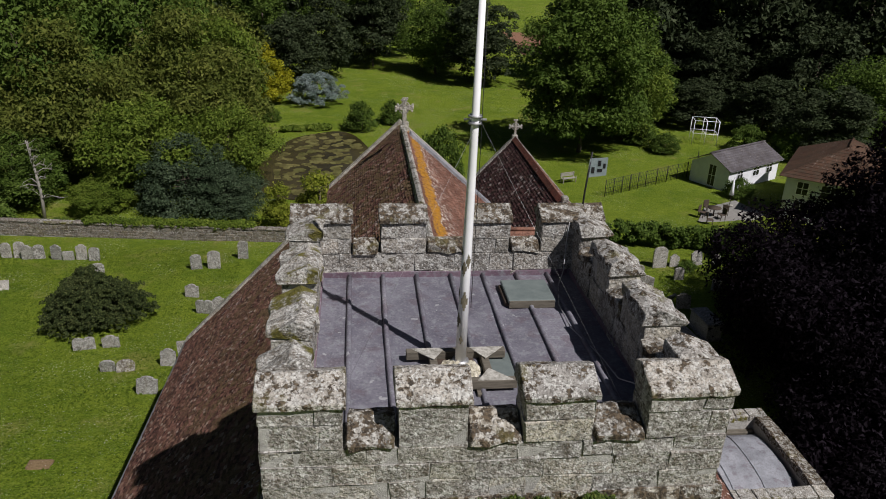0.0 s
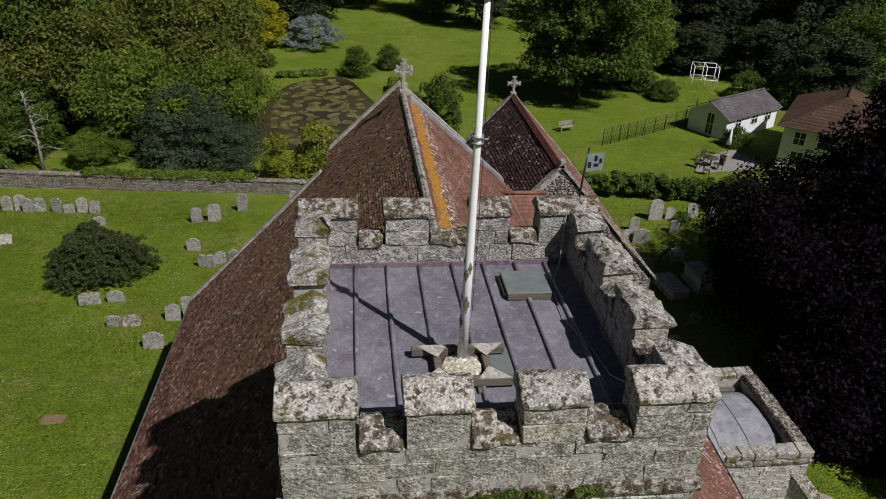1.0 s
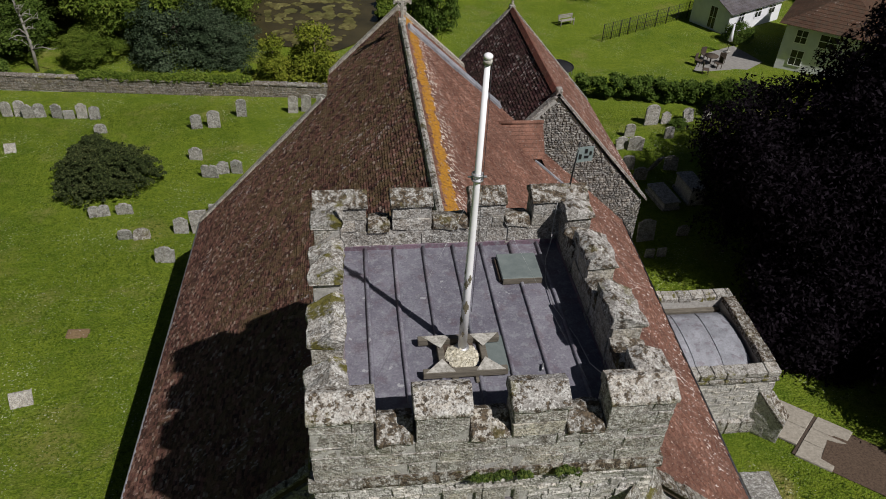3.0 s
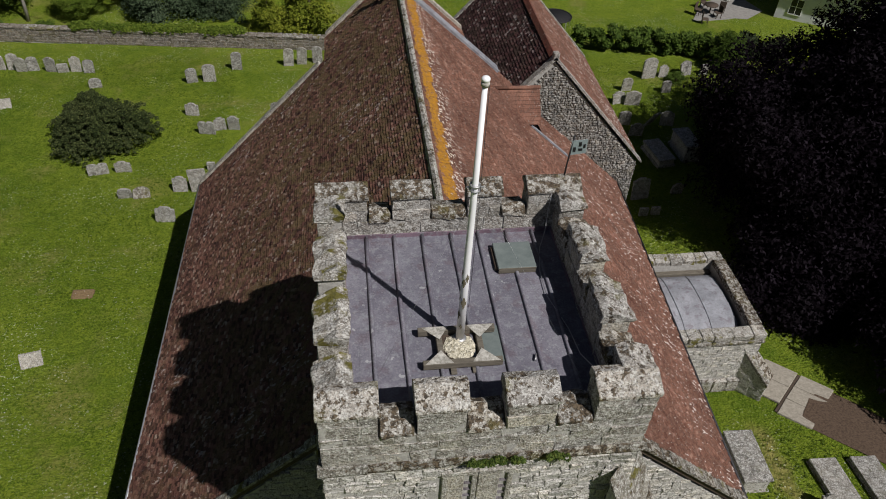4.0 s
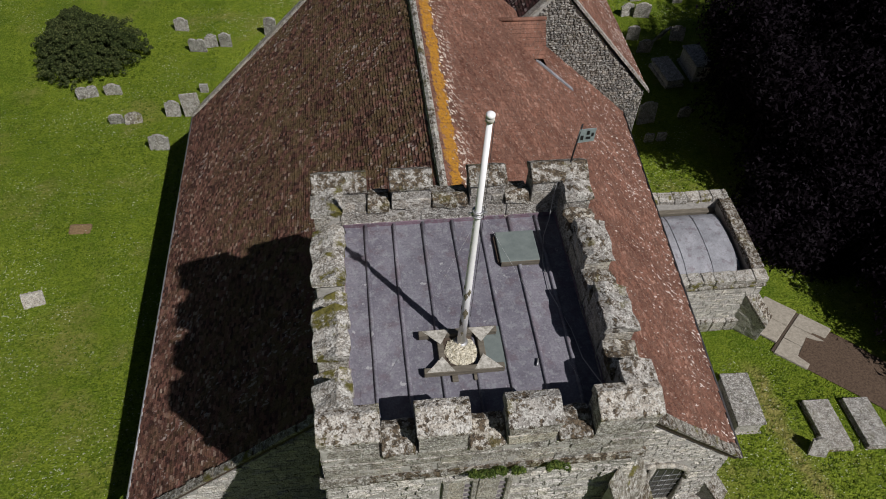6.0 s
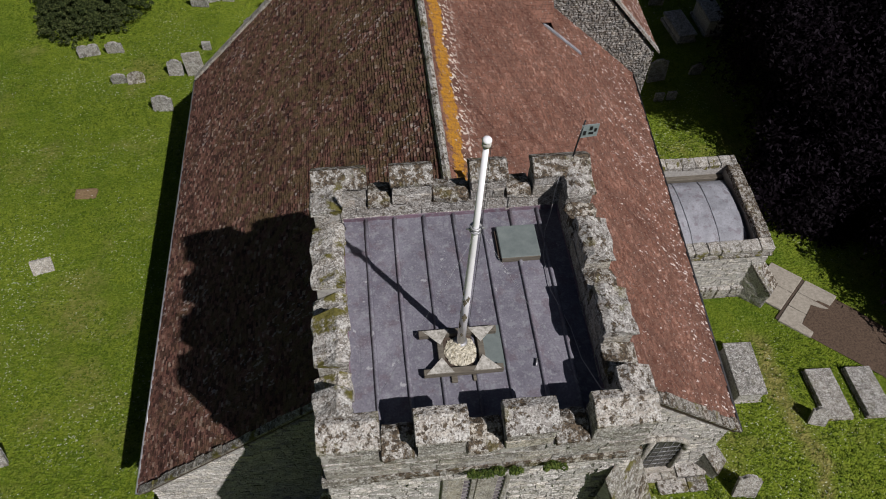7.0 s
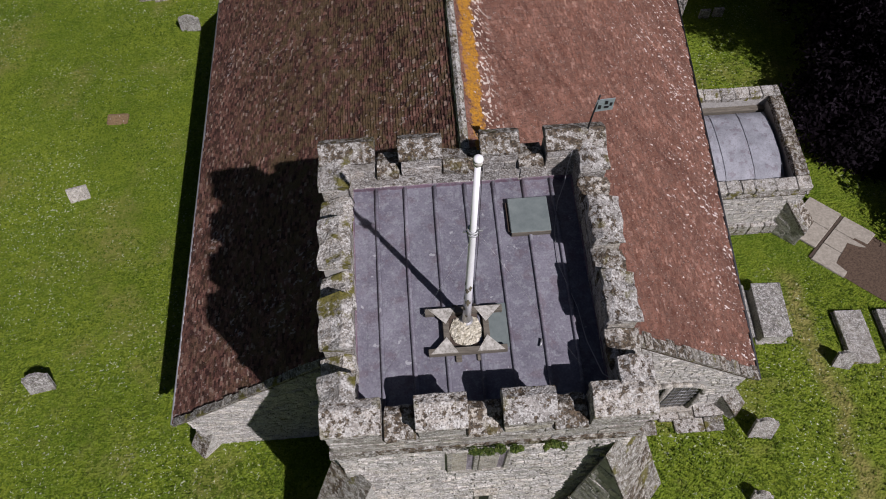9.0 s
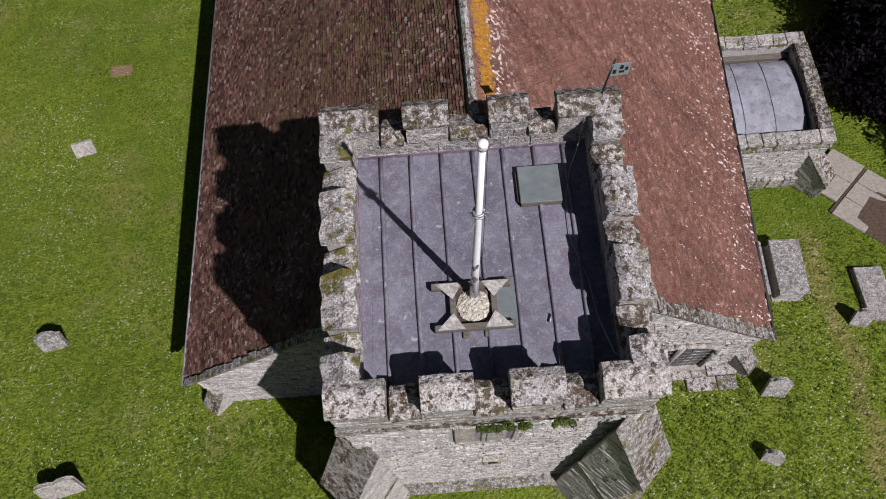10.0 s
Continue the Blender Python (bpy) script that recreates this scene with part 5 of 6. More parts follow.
for i, x in enumerate((-23.4, -22.6, -22.0, -21.3, -20.2, -19.45, -18.65, -17.85)):
    headstone(x, 37.6 - 0.09 * i + rng.uniform(-0.1, 0.1), 0.62, (0.95, 1.05, 0.95, 0.9, 1.0, 0.55, 1.0, 0.85)[i], rng.uniform(-6, 6), rng.uniform(-8, 8), (0, 0, 1, 0, 1, 2, 1, 0)[i], "grey headstone in a close row along the churchyard")
for x, y, w, h, lean, st in ((-11.25, 35.3, 0.65, 0.95, 4, 0), (-10.2, 35.4, 0.75, 1.1, -3, 0), (-8.65, 37.0, 0.62, 1.2, 2, 0), (-5.35, 37.4, 0.62, 1.2, 0, 0), (-4.5, 37.6, 0.62, 1.2, 3, 0), (-3.45, 37.7, 0.62, 1.15, -3, 0),
                             (-10.75, 31.3, 0.75, 0.75, -5, 1), (-9.65, 29.2, 0.9, 0.8, 4, 3), (-8.95, 29.6, 0.62, 0.75, -4, 1), (-8.2, 29.6, 0.62, 0.9, 6, 1), (-9.05, 25.6, 0.4, 0.45, 0, 2),
                             (-10.4, 23.7, 0.7, 0.85, -9, 1), (-9.4, 23.65, 0.85, 1.3, -3, 2), (-13.05, 23.3, 0.65, 0.6, 8, 0), (-14.85, 25.55, 1.0, 0.6, -4, 3), (-13.6, 25.7, 0.8, 0.65, 3, 1),
                             (-10.7, 21.0, 0.9, 0.8, -8, 1), (-6.95, 27.2, 0.55, 0.6, 3, 1), (-5.8, 30.6, 0.65, 1.1, 2, 0), (-17.0, 34.9, 0.7, 0.6, 2, 0)):
    headstone(x, y, w, h, lean, rng.uniform(-14, 14), st)
rusty = headstone(-12.25, 23.25, 0.8, 0.55, -18, 10, 0, "leaning headstone covered in brown lichen")
rusty.data.materials[0] = MOSSY
for x, y, w, h, lean, turn, st in ((18.45, 34.5, 0.95, 1.4, -3, 5, 0), (19.5, 34.6, 0.6, 0.8, -8, 0, 1), (21.2, 34.8, 0.85, 0.95, -12, 20, 1), (22.5, 34.9, 0.5, 0.7, 3, 0, 0), (19.0, 32.6, 0.6, 0.8, 2, 0, 0), (16.4, 32.9, 0.65, 0.9, 3, 0, 0), (15.4, 31.3, 0.8, 0.8, -6, 10, 1),
                                   (16.2, 31.1, 0.95, 1.0, 5, -6, 1), (20.7, 30.9, 0.6, 0.8, -4, 4, 0), (15.0, 28.85, 0.7, 0.95, 6, -8, 0), (16.4, 28.7, 0.6, 1.2, 28, 30, 2), (17.6, 28.6, 0.8, 0.9, -8, -10, 1), (15.3, 27.6, 0.8, 0.85, 5, 0, 1),
                                   (13.4, 21.2, 0.95, 1.25, -6, 8, 1), (15.55, 21.55, 0.6, 0.7, 6, 0, 1), (13.05, 19.65, 0.45, 0.45, 0, 0, 2), (13.7, 19.7, 0.45, 0.45, 0, 0, 2), (12.5, 21.9, 0.6, 0.8, 4, 10, 0)):
    headstone(x, y, w, h, lean, turn, st)
for x, y, w, h, lean, turn in ((12.9, 2.1, 0.55, 0.7, -24, -16), (9.5, 0.0, 0.7, 0.85, -22, -10), (8.9, -2.0, 0.55, 0.6, -20, -22), (-13.6, 3.4, 0.8, 0.85, -18, 10)):
    headstone(x, y, w, h, lean, turn, 1, "leaning lichen-covered headstone casting a short shadow")
headstone(-12.4, -1.4, 1.15, 0.85, -18, 14, 3, "wide double-headed pale headstone leaning back in the grass").data.materials[0] = STONE_PALE


def chest_tomb(x, y, w, l, h, turn, label="grey stone chest tomb with a lichened ledger slab"):
    t = thing("chest_tomb", label, "tomb", (x, y, gz(y)), turn, "churchyard tombs")
    box_part("chest", (-w / 2 + 0.06, w / 2 - 0.06, -l / 2 + 0.06, l / 2 - 0.06, -0.1, h - 0.1), RUBBLE, t, "", 0.015)
    block("ledger", (-w / 2, w / 2, -l / 2, l / 2, h - 0.1, h), GRAVE, t, 0.015, 0.006)
    box_part("plinth", (-w / 2 - 0.03, w / 2 + 0.03, -l / 2 - 0.03, l / 2 + 0.03, -0.1, 0.12), GRAVE, t, "", 0.02)


chest_tomb(10.95, 4.1, 1.0, 1.95, 0.75, -2)
chest_tomb(9.8, 4.2, 0.9, 1.9, 0.6, -2)
chest_tomb(15.9, 25.3, 1.05, 2.1, 0.5, 8)
chest_tomb(17.6, 25.7, 1.0, 2.0, 1.0, 4, "tall dark stone chest tomb shaded by the beech")
for x, y in ((13.75, 3.1), (15.2, 3.05)):
    s = thing("ledger_stone", "flat grey ledger slab lying on the grass", "tomb", (x, y, gz(y)), -2, "churchyard tombs")
    s.rotation_euler = (radians(-8), 0, radians(-2))
    block("slab", (-0.47, 0.47, -0.95, 0.95, 0.0, 0.2), GRAVE, s, 0.02, 0.008)
    box_part("bed", (-0.5, 0.5, -0.98, 0.98, -0.2, 0.06), MOSSY, s, "", 0.01)
for x, y, w, h in ((-14.1, 11.6, 0.75, 0.5), (-21.6, 32.7, 0.6, 0.5)):
    headstone(x, y, w, h, -30, 15, 2, "small tilted white marble tablet in the grass").data.materials[0] = STONE_PALE
tagged(block("bare_patch", (-13.7, -12.8, 15.4, 15.95, 0.15, 0.27), SOIL, None, 0.05, 0.02), "small bare patch of brown soil in the lawn", "soil")

# paving before the porch, stone by stone
paving = tagged(new("pavement"), "worn pale paving stones before the porch", "paving", kind="structure")


def paving_stones():
    """Two rows of big slabs on either side of a drain, turned to meet the path."""
    m = pose(13.15, 6.15, gz(7.3) + 0.2) @ pose(0, 0, 0, -8.5) @ pose(0, 0, 0, 0, 0, 43)
    for row, (v0, v1) in enumerate(((0.06, 1.35), (-1.3, -0.06))):
        u = 0.9 if row == 0 else 0.35
        while u < 2.9:
            w = rng.uniform(0.75, 1.2)
            block("paving_stone", (u, min(u + w, 3.0) - 0.012, v0, v1, -0.03, 0.05 + rng.uniform(-0.008, 0.008)), FLAG, paving, 0.015, 0.006, "", m)
            u += w
    block("drain_channel", (0.4, 2.95, -0.055, 0.055, -0.03, 0.02), DARK_WOOD, paving, 0.01, 0.003, "dark drain channel", m)


paving_stones()

# ---- plants ----


def leaf_cloud(seed, clumps, per, size, spread, single=False):
    """Small folded leaves scattered over clumps. clumps: rows of x, y, z, radius. Returns vertices and faces."""
    r = np.random.default_rng(seed)
    c = np.array(clumps)
    n = len(c) * per
    which = np.repeat(np.arange(len(c)), per)
    d = r.normal(size=(n, 3))
    d[:, 2] = np.abs(d[:, 2]) * 0.9 - 0.25
    d /= np.linalg.norm(d, axis=1)[:, None]
    rad = c[which, 3] * (0.62 + 0.42 * r.random(n) ** 0.6 + 0.12 * r.normal(size=n) * spread)
    p = c[which, :3] + d * rad[:, None]
    nrm = d * 0.7 + r.normal(size=(n, 3)) * 0.55
    nrm[:, 2] += 0.35
    nrm /= np.linalg.norm(nrm, axis=1)[:, None]
    a = np.cross(nrm, r.normal(size=(n, 3)))
    a /= np.linalg.norm(a, axis=1)[:, None]
    b = np.cross(nrm, a)
    s = size * (0.55 + 0.9 * r.random(n))[:, None]
    fold = nrm * s * 0.3
    if single:
        v = np.stack([p - a * s, p + b * s * 0.8 - fold, p + a * s * 0.9 + b * s * 0.1], 1).reshape(-1, 3)
        return v, np.arange(n * 3).reshape(-1, 3)
    v = np.stack([p - a * s, p + b * s * 0.55 - fold, p + a * s, p - b * s * 0.55 - fold], 1).reshape(-1, 3)
    f = np.arange(n * 4).reshape(-1, 4)
    return v, f


def crown_clumps(seed, w, d, z0, z1, n, big, shape="round"):
    """Clump places within a crown that is w by d metres across, from z0 to z1."""
    r = random.Random(seed)
    out = []
    lobes = [(r.uniform(-0.3, 0.3), r.uniform(-0.3, 0.3), r.uniform(-0.2, 0.25)) for _ in range(4)]
    while len(out) < n:
        u, v, t = r.uniform(-1, 1), r.uniform(-1, 1), r.random()
        if shape == "cone":
            lim = (1 - t) ** 0.8 + 0.05
        elif shape == "heap":
            lim = (1 - t) ** 0.4
        elif shape == "dome":
            lim = math.sqrt(max(0, 1 - t * t)) * 1.0
        else:
            lim = math.sin(math.pi * min(1, 0.12 + 0.88 * t)) ** 0.55
        q = math.hypot(u, v)
        lx, ly, lz = lobes[len(out) % 4]
        if q > lim or q < lim * 0.45 and t < 0.72:
            continue
        k = 1 + 0.16 * math.sin(5 * math.atan2(v, u) + seed) + 0.1 * math.sin(9 * t + seed * 1.7)
        out.append((u * w / 2 * k + lx, v * d / 2 * k + ly, z0 + (z1 - z0) * t + lz, big * r.uniform(0.6, 1.25)))
    return out


def tree_mesh(name, label, category, seed, w, h, z0, n, per, size, big, leaf, shape="round", spread=1.0, trunk=0.22, bark=BARK, limbs=6):
    """A tree at the origin: a tapered trunk, limbs and a crown of many leaves."""
    t = thing(name, label, category)
    r = random.Random(seed)
    clumps = crown_clumps(seed, w, w, z0, h - big * 0.8, n, big, shape)
    v, f = leaf_cloud(seed, clumps, per, size, spread, True)
    top = z0 + (h - z0) * 0.6
    tube("trunk", [(0, 0, -0.2), (0.06 * w / 5, 0.03, z0 * 0.7 + 0.3), (0.0, 0.05, top)], trunk, bark, t, "", 9, trunk * 0.3)
    for i in range(limbs):
        c = clumps[r.randrange(len(clumps))]
        z = r.uniform(0.3, 0.75) * top
        mid = (c[0] * 0.45, c[1] * 0.45, z + (c[2] - z) * 0.6)
        tube("limb", [(0, 0, z), mid, c[:3]], trunk * 0.38, bark, t, "", 6, trunk * 0.08)
    crown = link_mesh("crown", v, f, LEAF[leaf], t)
    tagged(crown, kind="stuff")
    return t


WILD = "dense leafy broadleaf tree in full summer leaf"
KINDS = {
    "mid": tree_mesh("tree", WILD, "tree", 11, 9, 12, 1.0, 95, 260, 0.17, 1.35, "mid"),
    "mid_two": tree_mesh("tree", WILD, "tree", 12, 10, 14, 1.0, 240, 230, 0.16, 1.0, "mid"),
    "light": tree_mesh("tree", "yellow-green leafy tree in sunlight", "tree", 13, 8, 10, 0.6, 100, 300, 0.15, 1.2, "light"),
    "olive": tree_mesh("tree", "olive-green bushy tree by the pond", "tree", 14, 9, 11, 0.6, 110, 310, 0.15, 1.3, "olive"),
    "dark": tree_mesh("tree", "dark green tree in the wood behind", "tree", 15, 10, 16, 1.0, 120, 120, 0.27, 1.25, "dark"),
    "blue": tree_mesh("tree", "blue-green spreading shrub tree behind the wall", "tree", 16, 8, 6.5, 0.2, 170, 200, 0.11, 0.75, "blue", "dome"),
    "gold": tree_mesh("tree", "bright golden-yellow tree beside the lawn", "tree", 17, 6, 7.5, 0.2, 130, 170, 0.15, 0.75, "gold"),
    "silver": tree_mesh("tree", "silvery blue cedar with layered branches", "tree", 18, 8, 7, 0.8, 110, 170, 0.14, 0.65, "silver", "dome"),
    "cone": tree_mesh("conifer", "small clipped yellow-green conifer", "conifer", 19, 2.2, 2.8, 0.1, 60, 120, 0.08, 0.36, "lime", "cone", trunk=0.08, limbs=2),
    "bush": tree_mesh("bush", "round clipped dark bush on the lawn", "bush", 20, 3.4, 2.9, 0.2, 60, 150, 0.1, 0.5, "mid", "dome", trunk=0.1, limbs=3),
}
placed = {k: False for k in KINDS}


def plant(kind, x, y, scale=1.0, stretch=1.0, turn=None):
    if y > 44:
        x, y = x * 1.05, y * 1.07
    m = pose(x, y, gz(y), 0, 0, rng.uniform(0, 360) if turn is None else turn)
    src = KINDS[kind]
    ob = copy_thing(src, m) if placed[kind] else src
    placed[kind] = True
    ob.matrix_basis = m @ Matrix.Diagonal((scale, scale, scale * stretch, 1))
    return ob


for kind, x, y, s, z in (
        ("mid", -37, 52.7, 1.38, 1), ("olive", -31.7, 47.8, 1.2, 0.95), ("mid", -28, 55.1, 1.44, 1.05), ("olive", -22.2, 52.7, 1.26, 1), ("light", -17.4, 48.4, 1.02, 0.85), ("blue", -13.6, 45.6, 1.02, 0.9),
        ("blue", -10.8, 44.8, 0.72, 0.85), ("light", -11.3, 50.5, 0.8, 0.95), ("olive", -15.3, 57, 1.32, 1), ("light", -14.6, 63, 1.25, 1.1), ("mid", -20.6, 63.7, 1.44, 1.1), ("olive", -27.5, 67.4, 1.62, 1.1),
        ("mid_two", -37, 66.2, 1.5, 1), ("mid", -45.5, 58.8, 1.56, 1), ("olive", -18.5, 74.7, 1.56, 1), ("mid", -43.4, 80.9, 1.92, 1), ("dark", -30.7, 82.1, 1.44, 1), ("light", -23.3, 84.5, 1.44, 1.1),
        ("olive", -17.5, 77, 1, 1), ("mid", -25.9, 45.9, 0.72, 0.7), ("mid", -31.8, 43.5, 0.72, 0.7), ("light", -19.8, 44.3, 0.48, 0.6), ("gold", -12.2, 79.5, 1.1, 0.9), ("silver", -5.7, 80.5, 0.82, 0.75),
        ("dark", -6.5, 96, 1, 0.85), ("dark", 1.5, 106, 1.05, 0.9), ("mid", 10.5, 101, 1.15, 0.85), ("dark", 15.5, 93, 1, 0.8), ("mid_two", -13.7, 98, 1.32, 0.9), ("mid_two", 20.6, 60.5, 1.28, 0.95),
        ("light", 26.5, 65.0, 1.1, 1.1), ("light", 27.5, 68.6, 0.78, 0.75), ("mid", 31, 73.5, 0.96, 0.7), ("dark", 36.3, 85.8, 1.56, 1.05), ("dark", 46.8, 78.4, 1.56, 1.1), ("dark", 57.3, 73.5, 1.62, 1.1),
        ("dark", 67.9, 63.7, 1.56, 1.1), ("mid", 42.1, 95.6, 1.68, 1.1), ("dark", 53.8, 89.4, 1.68, 1), ("mid", 64.3, 80.9, 1.56, 1.2), ("mid", 76, 73.5, 1.8, 1), ("dark", 38.5, 118, 1.3, 0.7),
        ("mid", 2.3, 116.4, 1.56, 0.9), ("dark", -12.7, 116.4, 1.56, 1), ("dark", -26.5, 107.8, 1.68, 1), ("mid", -43.4, 102.9, 1.92, 1), ("dark", 49.1, 110.3, 1.68, 1), ("mid", 65.5, 102.9, 1.92, 1),
        ("dark", 81.9, 91.9, 1.92, 1), ("dark", 44.5, 57.6, 0.84, 0.6), ("mid", 50.3, 61.3, 1.08, 0.8), ("cone", -6.9, 43.2, 1.2, 1.15), ("cone", -4.0, 43.6, 1.75, 0.95), ("bush", -0.6, 68.2, 1, 1.1),
        ("bush", 2.5, 71.2, 0.9, 1), ("bush", 4.2, 54, 0.9, 1), ("bush", 5.8, 50.2, 1.08, 1.7), ("bush", -10.2, 71.7, 0.6, 0.9), ("bush", -22.5, 43.6, 0.54, 0.5),
        ("bush", 30.5, 47.4, 0.7, 0.85), ("bush", 29.4, 60.5, 0.9, 0.8), ("bush", 28.1, 63.7, 1.08, 0.8), ("bush", 24.1, 36, 0.84, 1), ("bush", 20.2, 33.9, 0.36, 0.6), ("dark", 33.5, 96, 1.3, 1), ("dark", 36.5, 70, 0.65, 0.6), ("dark", 43, 67, 0.75, 0.6), ("mid", 30.5, 72, 0.6, 0.6), ("dark", 40, 75, 0.9, 0.8), ("dark", 50, 70, 1.1, 0.8), ("bush", 38, 60.5, 1.1, 0.9), ("bush", 41, 58.5, 1.2, 1),
        ("dark", 14.5, 118, 1.2, 0.7), ("mid", 41, 112, 1.5, 0.9), ("dark", -9.5, 88, 0.8, 0.8)):
    plant(kind, x, y, s, z)


def copper_beech():
    t = thing("copper_beech", "huge dark purple copper beech shading the churchyard", "tree", (29.3, 18.0, 0.0))
    parts = crown_clumps(31, 25.5, 23.5, 2.4, 16.5, 820, 1.5, "heap")
    r = random.Random(5)
    for i in range(240):
        a, q = r.uniform(0, 6.28), r.uniform(0.72, 1.0)
        parts.append((13.3 * q * math.cos(a), 12.4 * q * math.sin(a), r.uniform(0.9, 4.2) * (1.15 - q * 0.35), r.uniform(0.8, 1.3)))
    # lobe added for the shade it casts on the churchyard lawn
    for i in range(110):
        a, q = r.uniform(0, 6.28), math.sqrt(r.random())
        parts.append((-9.3 + 3.4 * q * math.cos(a), -3.0 + 4.0 * q * math.sin(a), 1.5 + r.random() * 7.0 * (1.1 - q), r.uniform(0.9, 1.4)))
    # low lobe of dark leaves set in place of shade beside the porch
    for i in range(90):
        a, q = r.uniform(0, 6.28), math.sqrt(r.random())
        parts.append((-11.3 + 2.9 * q * math.cos(a), -5.2 + 2.4 * q * math.sin(a), 0.6 + r.random() * 4.0 * (1.15 - q), r.uniform(0.6, 1.0)))
    # near lobes, some added only to shade the lawn beyond the path
    for cx, cy, rx, ry, top, n in ((-7.4, -10.0, 3.6, 4.0, 6.0, 120), (-3.6, -15.5, 4.6, 4.4, 7.5, 120), (2.5, -14.0, 5.0, 5.0, 9.0, 110), (-5.8, -16.5, 3.6, 3.6, 8.5, 130), (-8.6, -11.5, 2.6, 3.2, 4.5, 90)):
        for i in range(n):
            a, q = r.uniform(0, 6.28), math.sqrt(r.random())
            parts.append((cx + rx * q * math.cos(a), cy + ry * q * math.sin(a), 2.2 + r.random() * top * (1.1 - q), r.uniform(0.8, 1.3)))

    def low_side(c):
        """The crown stands lower towards the houses."""
        return c[1] > 0 and c[0] + 30.6 < 0.82 * (c[1] + 26.3) and c[2] + c[3] > 18.2 - 0.4 * (c[1] + 26.3)

    parts = [c for c in parts if not low_side(c)]
    # a shoulder of the crown over the churchyard
    for i in range(330):
        x, y = r.uniform(15.6, 29), r.uniform(14.5, 22)
        top = float(np.interp(x, (14.5, 18, 20.5, 23, 28), (6.6, 7.8, 10.2, 12.5, 15.0))) - 0.12 * abs(y - 19)
        parts.append((x - 29.3, y - 18.0, 2.0 + (top - 2.0) * r.random() ** 0.5, r.uniform(0.75, 1.25)))
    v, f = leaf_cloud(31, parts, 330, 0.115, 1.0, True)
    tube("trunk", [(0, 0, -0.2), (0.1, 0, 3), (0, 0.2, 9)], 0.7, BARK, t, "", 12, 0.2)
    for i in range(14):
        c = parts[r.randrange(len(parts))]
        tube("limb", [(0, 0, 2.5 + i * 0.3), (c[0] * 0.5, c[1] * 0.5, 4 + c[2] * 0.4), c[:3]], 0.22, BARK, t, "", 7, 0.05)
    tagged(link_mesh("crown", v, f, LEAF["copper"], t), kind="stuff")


copper_beech()


def yew_bush():
    """A low conifer of flat, drooping sprays in tiers."""
    t = thing("yew_bush", "low spreading dark green conifer bush on the churchyard lawn", "bush", (-15.5, 28.8, gz(28.8)))
    r = random.Random(9)
    rows = []
    tube("trunk", [(0, 0, -0.1), (0, 0, 1.8)], 0.14, BARK, t, "", 8, 0.05)
    for tier, (z, reach, n) in enumerate(((0.4, 2.9, 34), (0.75, 2.85, 32), (1.15, 2.5, 28), (1.5, 2.05, 23), (1.9, 1.5, 17), (2.3, 0.9, 11), (2.65, 0.4, 5))):
        for k in range(n):
            a = 2 * math.pi * (k + r.uniform(-0.35, 0.35)) / n + tier
            far = reach * r.uniform(0.8, 1.06) * (1 + 0.12 * math.cos(a - 0.2) + 0.08 * math.sin(3 * a + 1))
            lift = r.uniform(-0.12, 0.14)
            if k % 4 == 0:
                tube("limb", [(0, 0, z * 0.6), (far * 0.8 * math.cos(a), far * 0.72 * math.sin(a), z + lift)], 0.04, BARK, t, "", 5, 0.015)
            for i in range(11):
                q = 0.3 + 0.7 * i / 10
                side = r.uniform(-1, 1) * 0.34
                droop = 0.2 * math.sin(q * 2.6) - 0.4 * max(0, q - 0.6) ** 1.4
                rows.append((far * q * math.cos(a) - side * math.sin(a), 0.9 * far * q * math.sin(a) + side * math.cos(a), max(0.1, z + lift + droop), r.uniform(0.1, 0.2)))
    v, f = leaf_cloud(9, rows, 46, 0.052, 1.0)
    tagged(link_mesh("crown", v, f, LEAF["yew"], t), kind="stuff")


yew_bush()


def dead_tree():
    t = thing("bare_tree", "leafless pale dead tree behind the wall", "tree", (-24.2, 46.0, gz(46)))
    r = random.Random(4)
    tube("trunk", [(0, 0, -0.2), (0.1, 0, 2.0), (-0.1, 0.1, 4), (-0.3, 0, 6.0)], 0.15, DEAD_WOOD, t, "", 8, 0.04)
    for i in range(18):
        z = 1.4 + i * 0.24
        a = r.uniform(0, 6.28)
        l = r.uniform(1.0, 2.6) * (1 - 0.06 * i)
        p = Vector((0.1 - 0.1 * z / 2, 0, z))
        q = p + Vector((math.cos(a) * l, math.sin(a) * l, r.uniform(0.0, 0.5)))
        tube("bough", [p, (p + q) / 2 + Vector((0, 0, 0.2)), q], 0.055, DEAD_WOOD, t, "", 5, 0.015)
        for k in range(3):
            s = p + (q - p) * r.uniform(0.4, 0.95)
            tube("twig", [s, s + Vector((r.uniform(-0.6, 0.6), r.uniform(-0.6, 0.6), r.uniform(-0.1, 0.5)))], 0.02, DEAD_WOOD, t, "", 4, 0.008)


dead_tree()


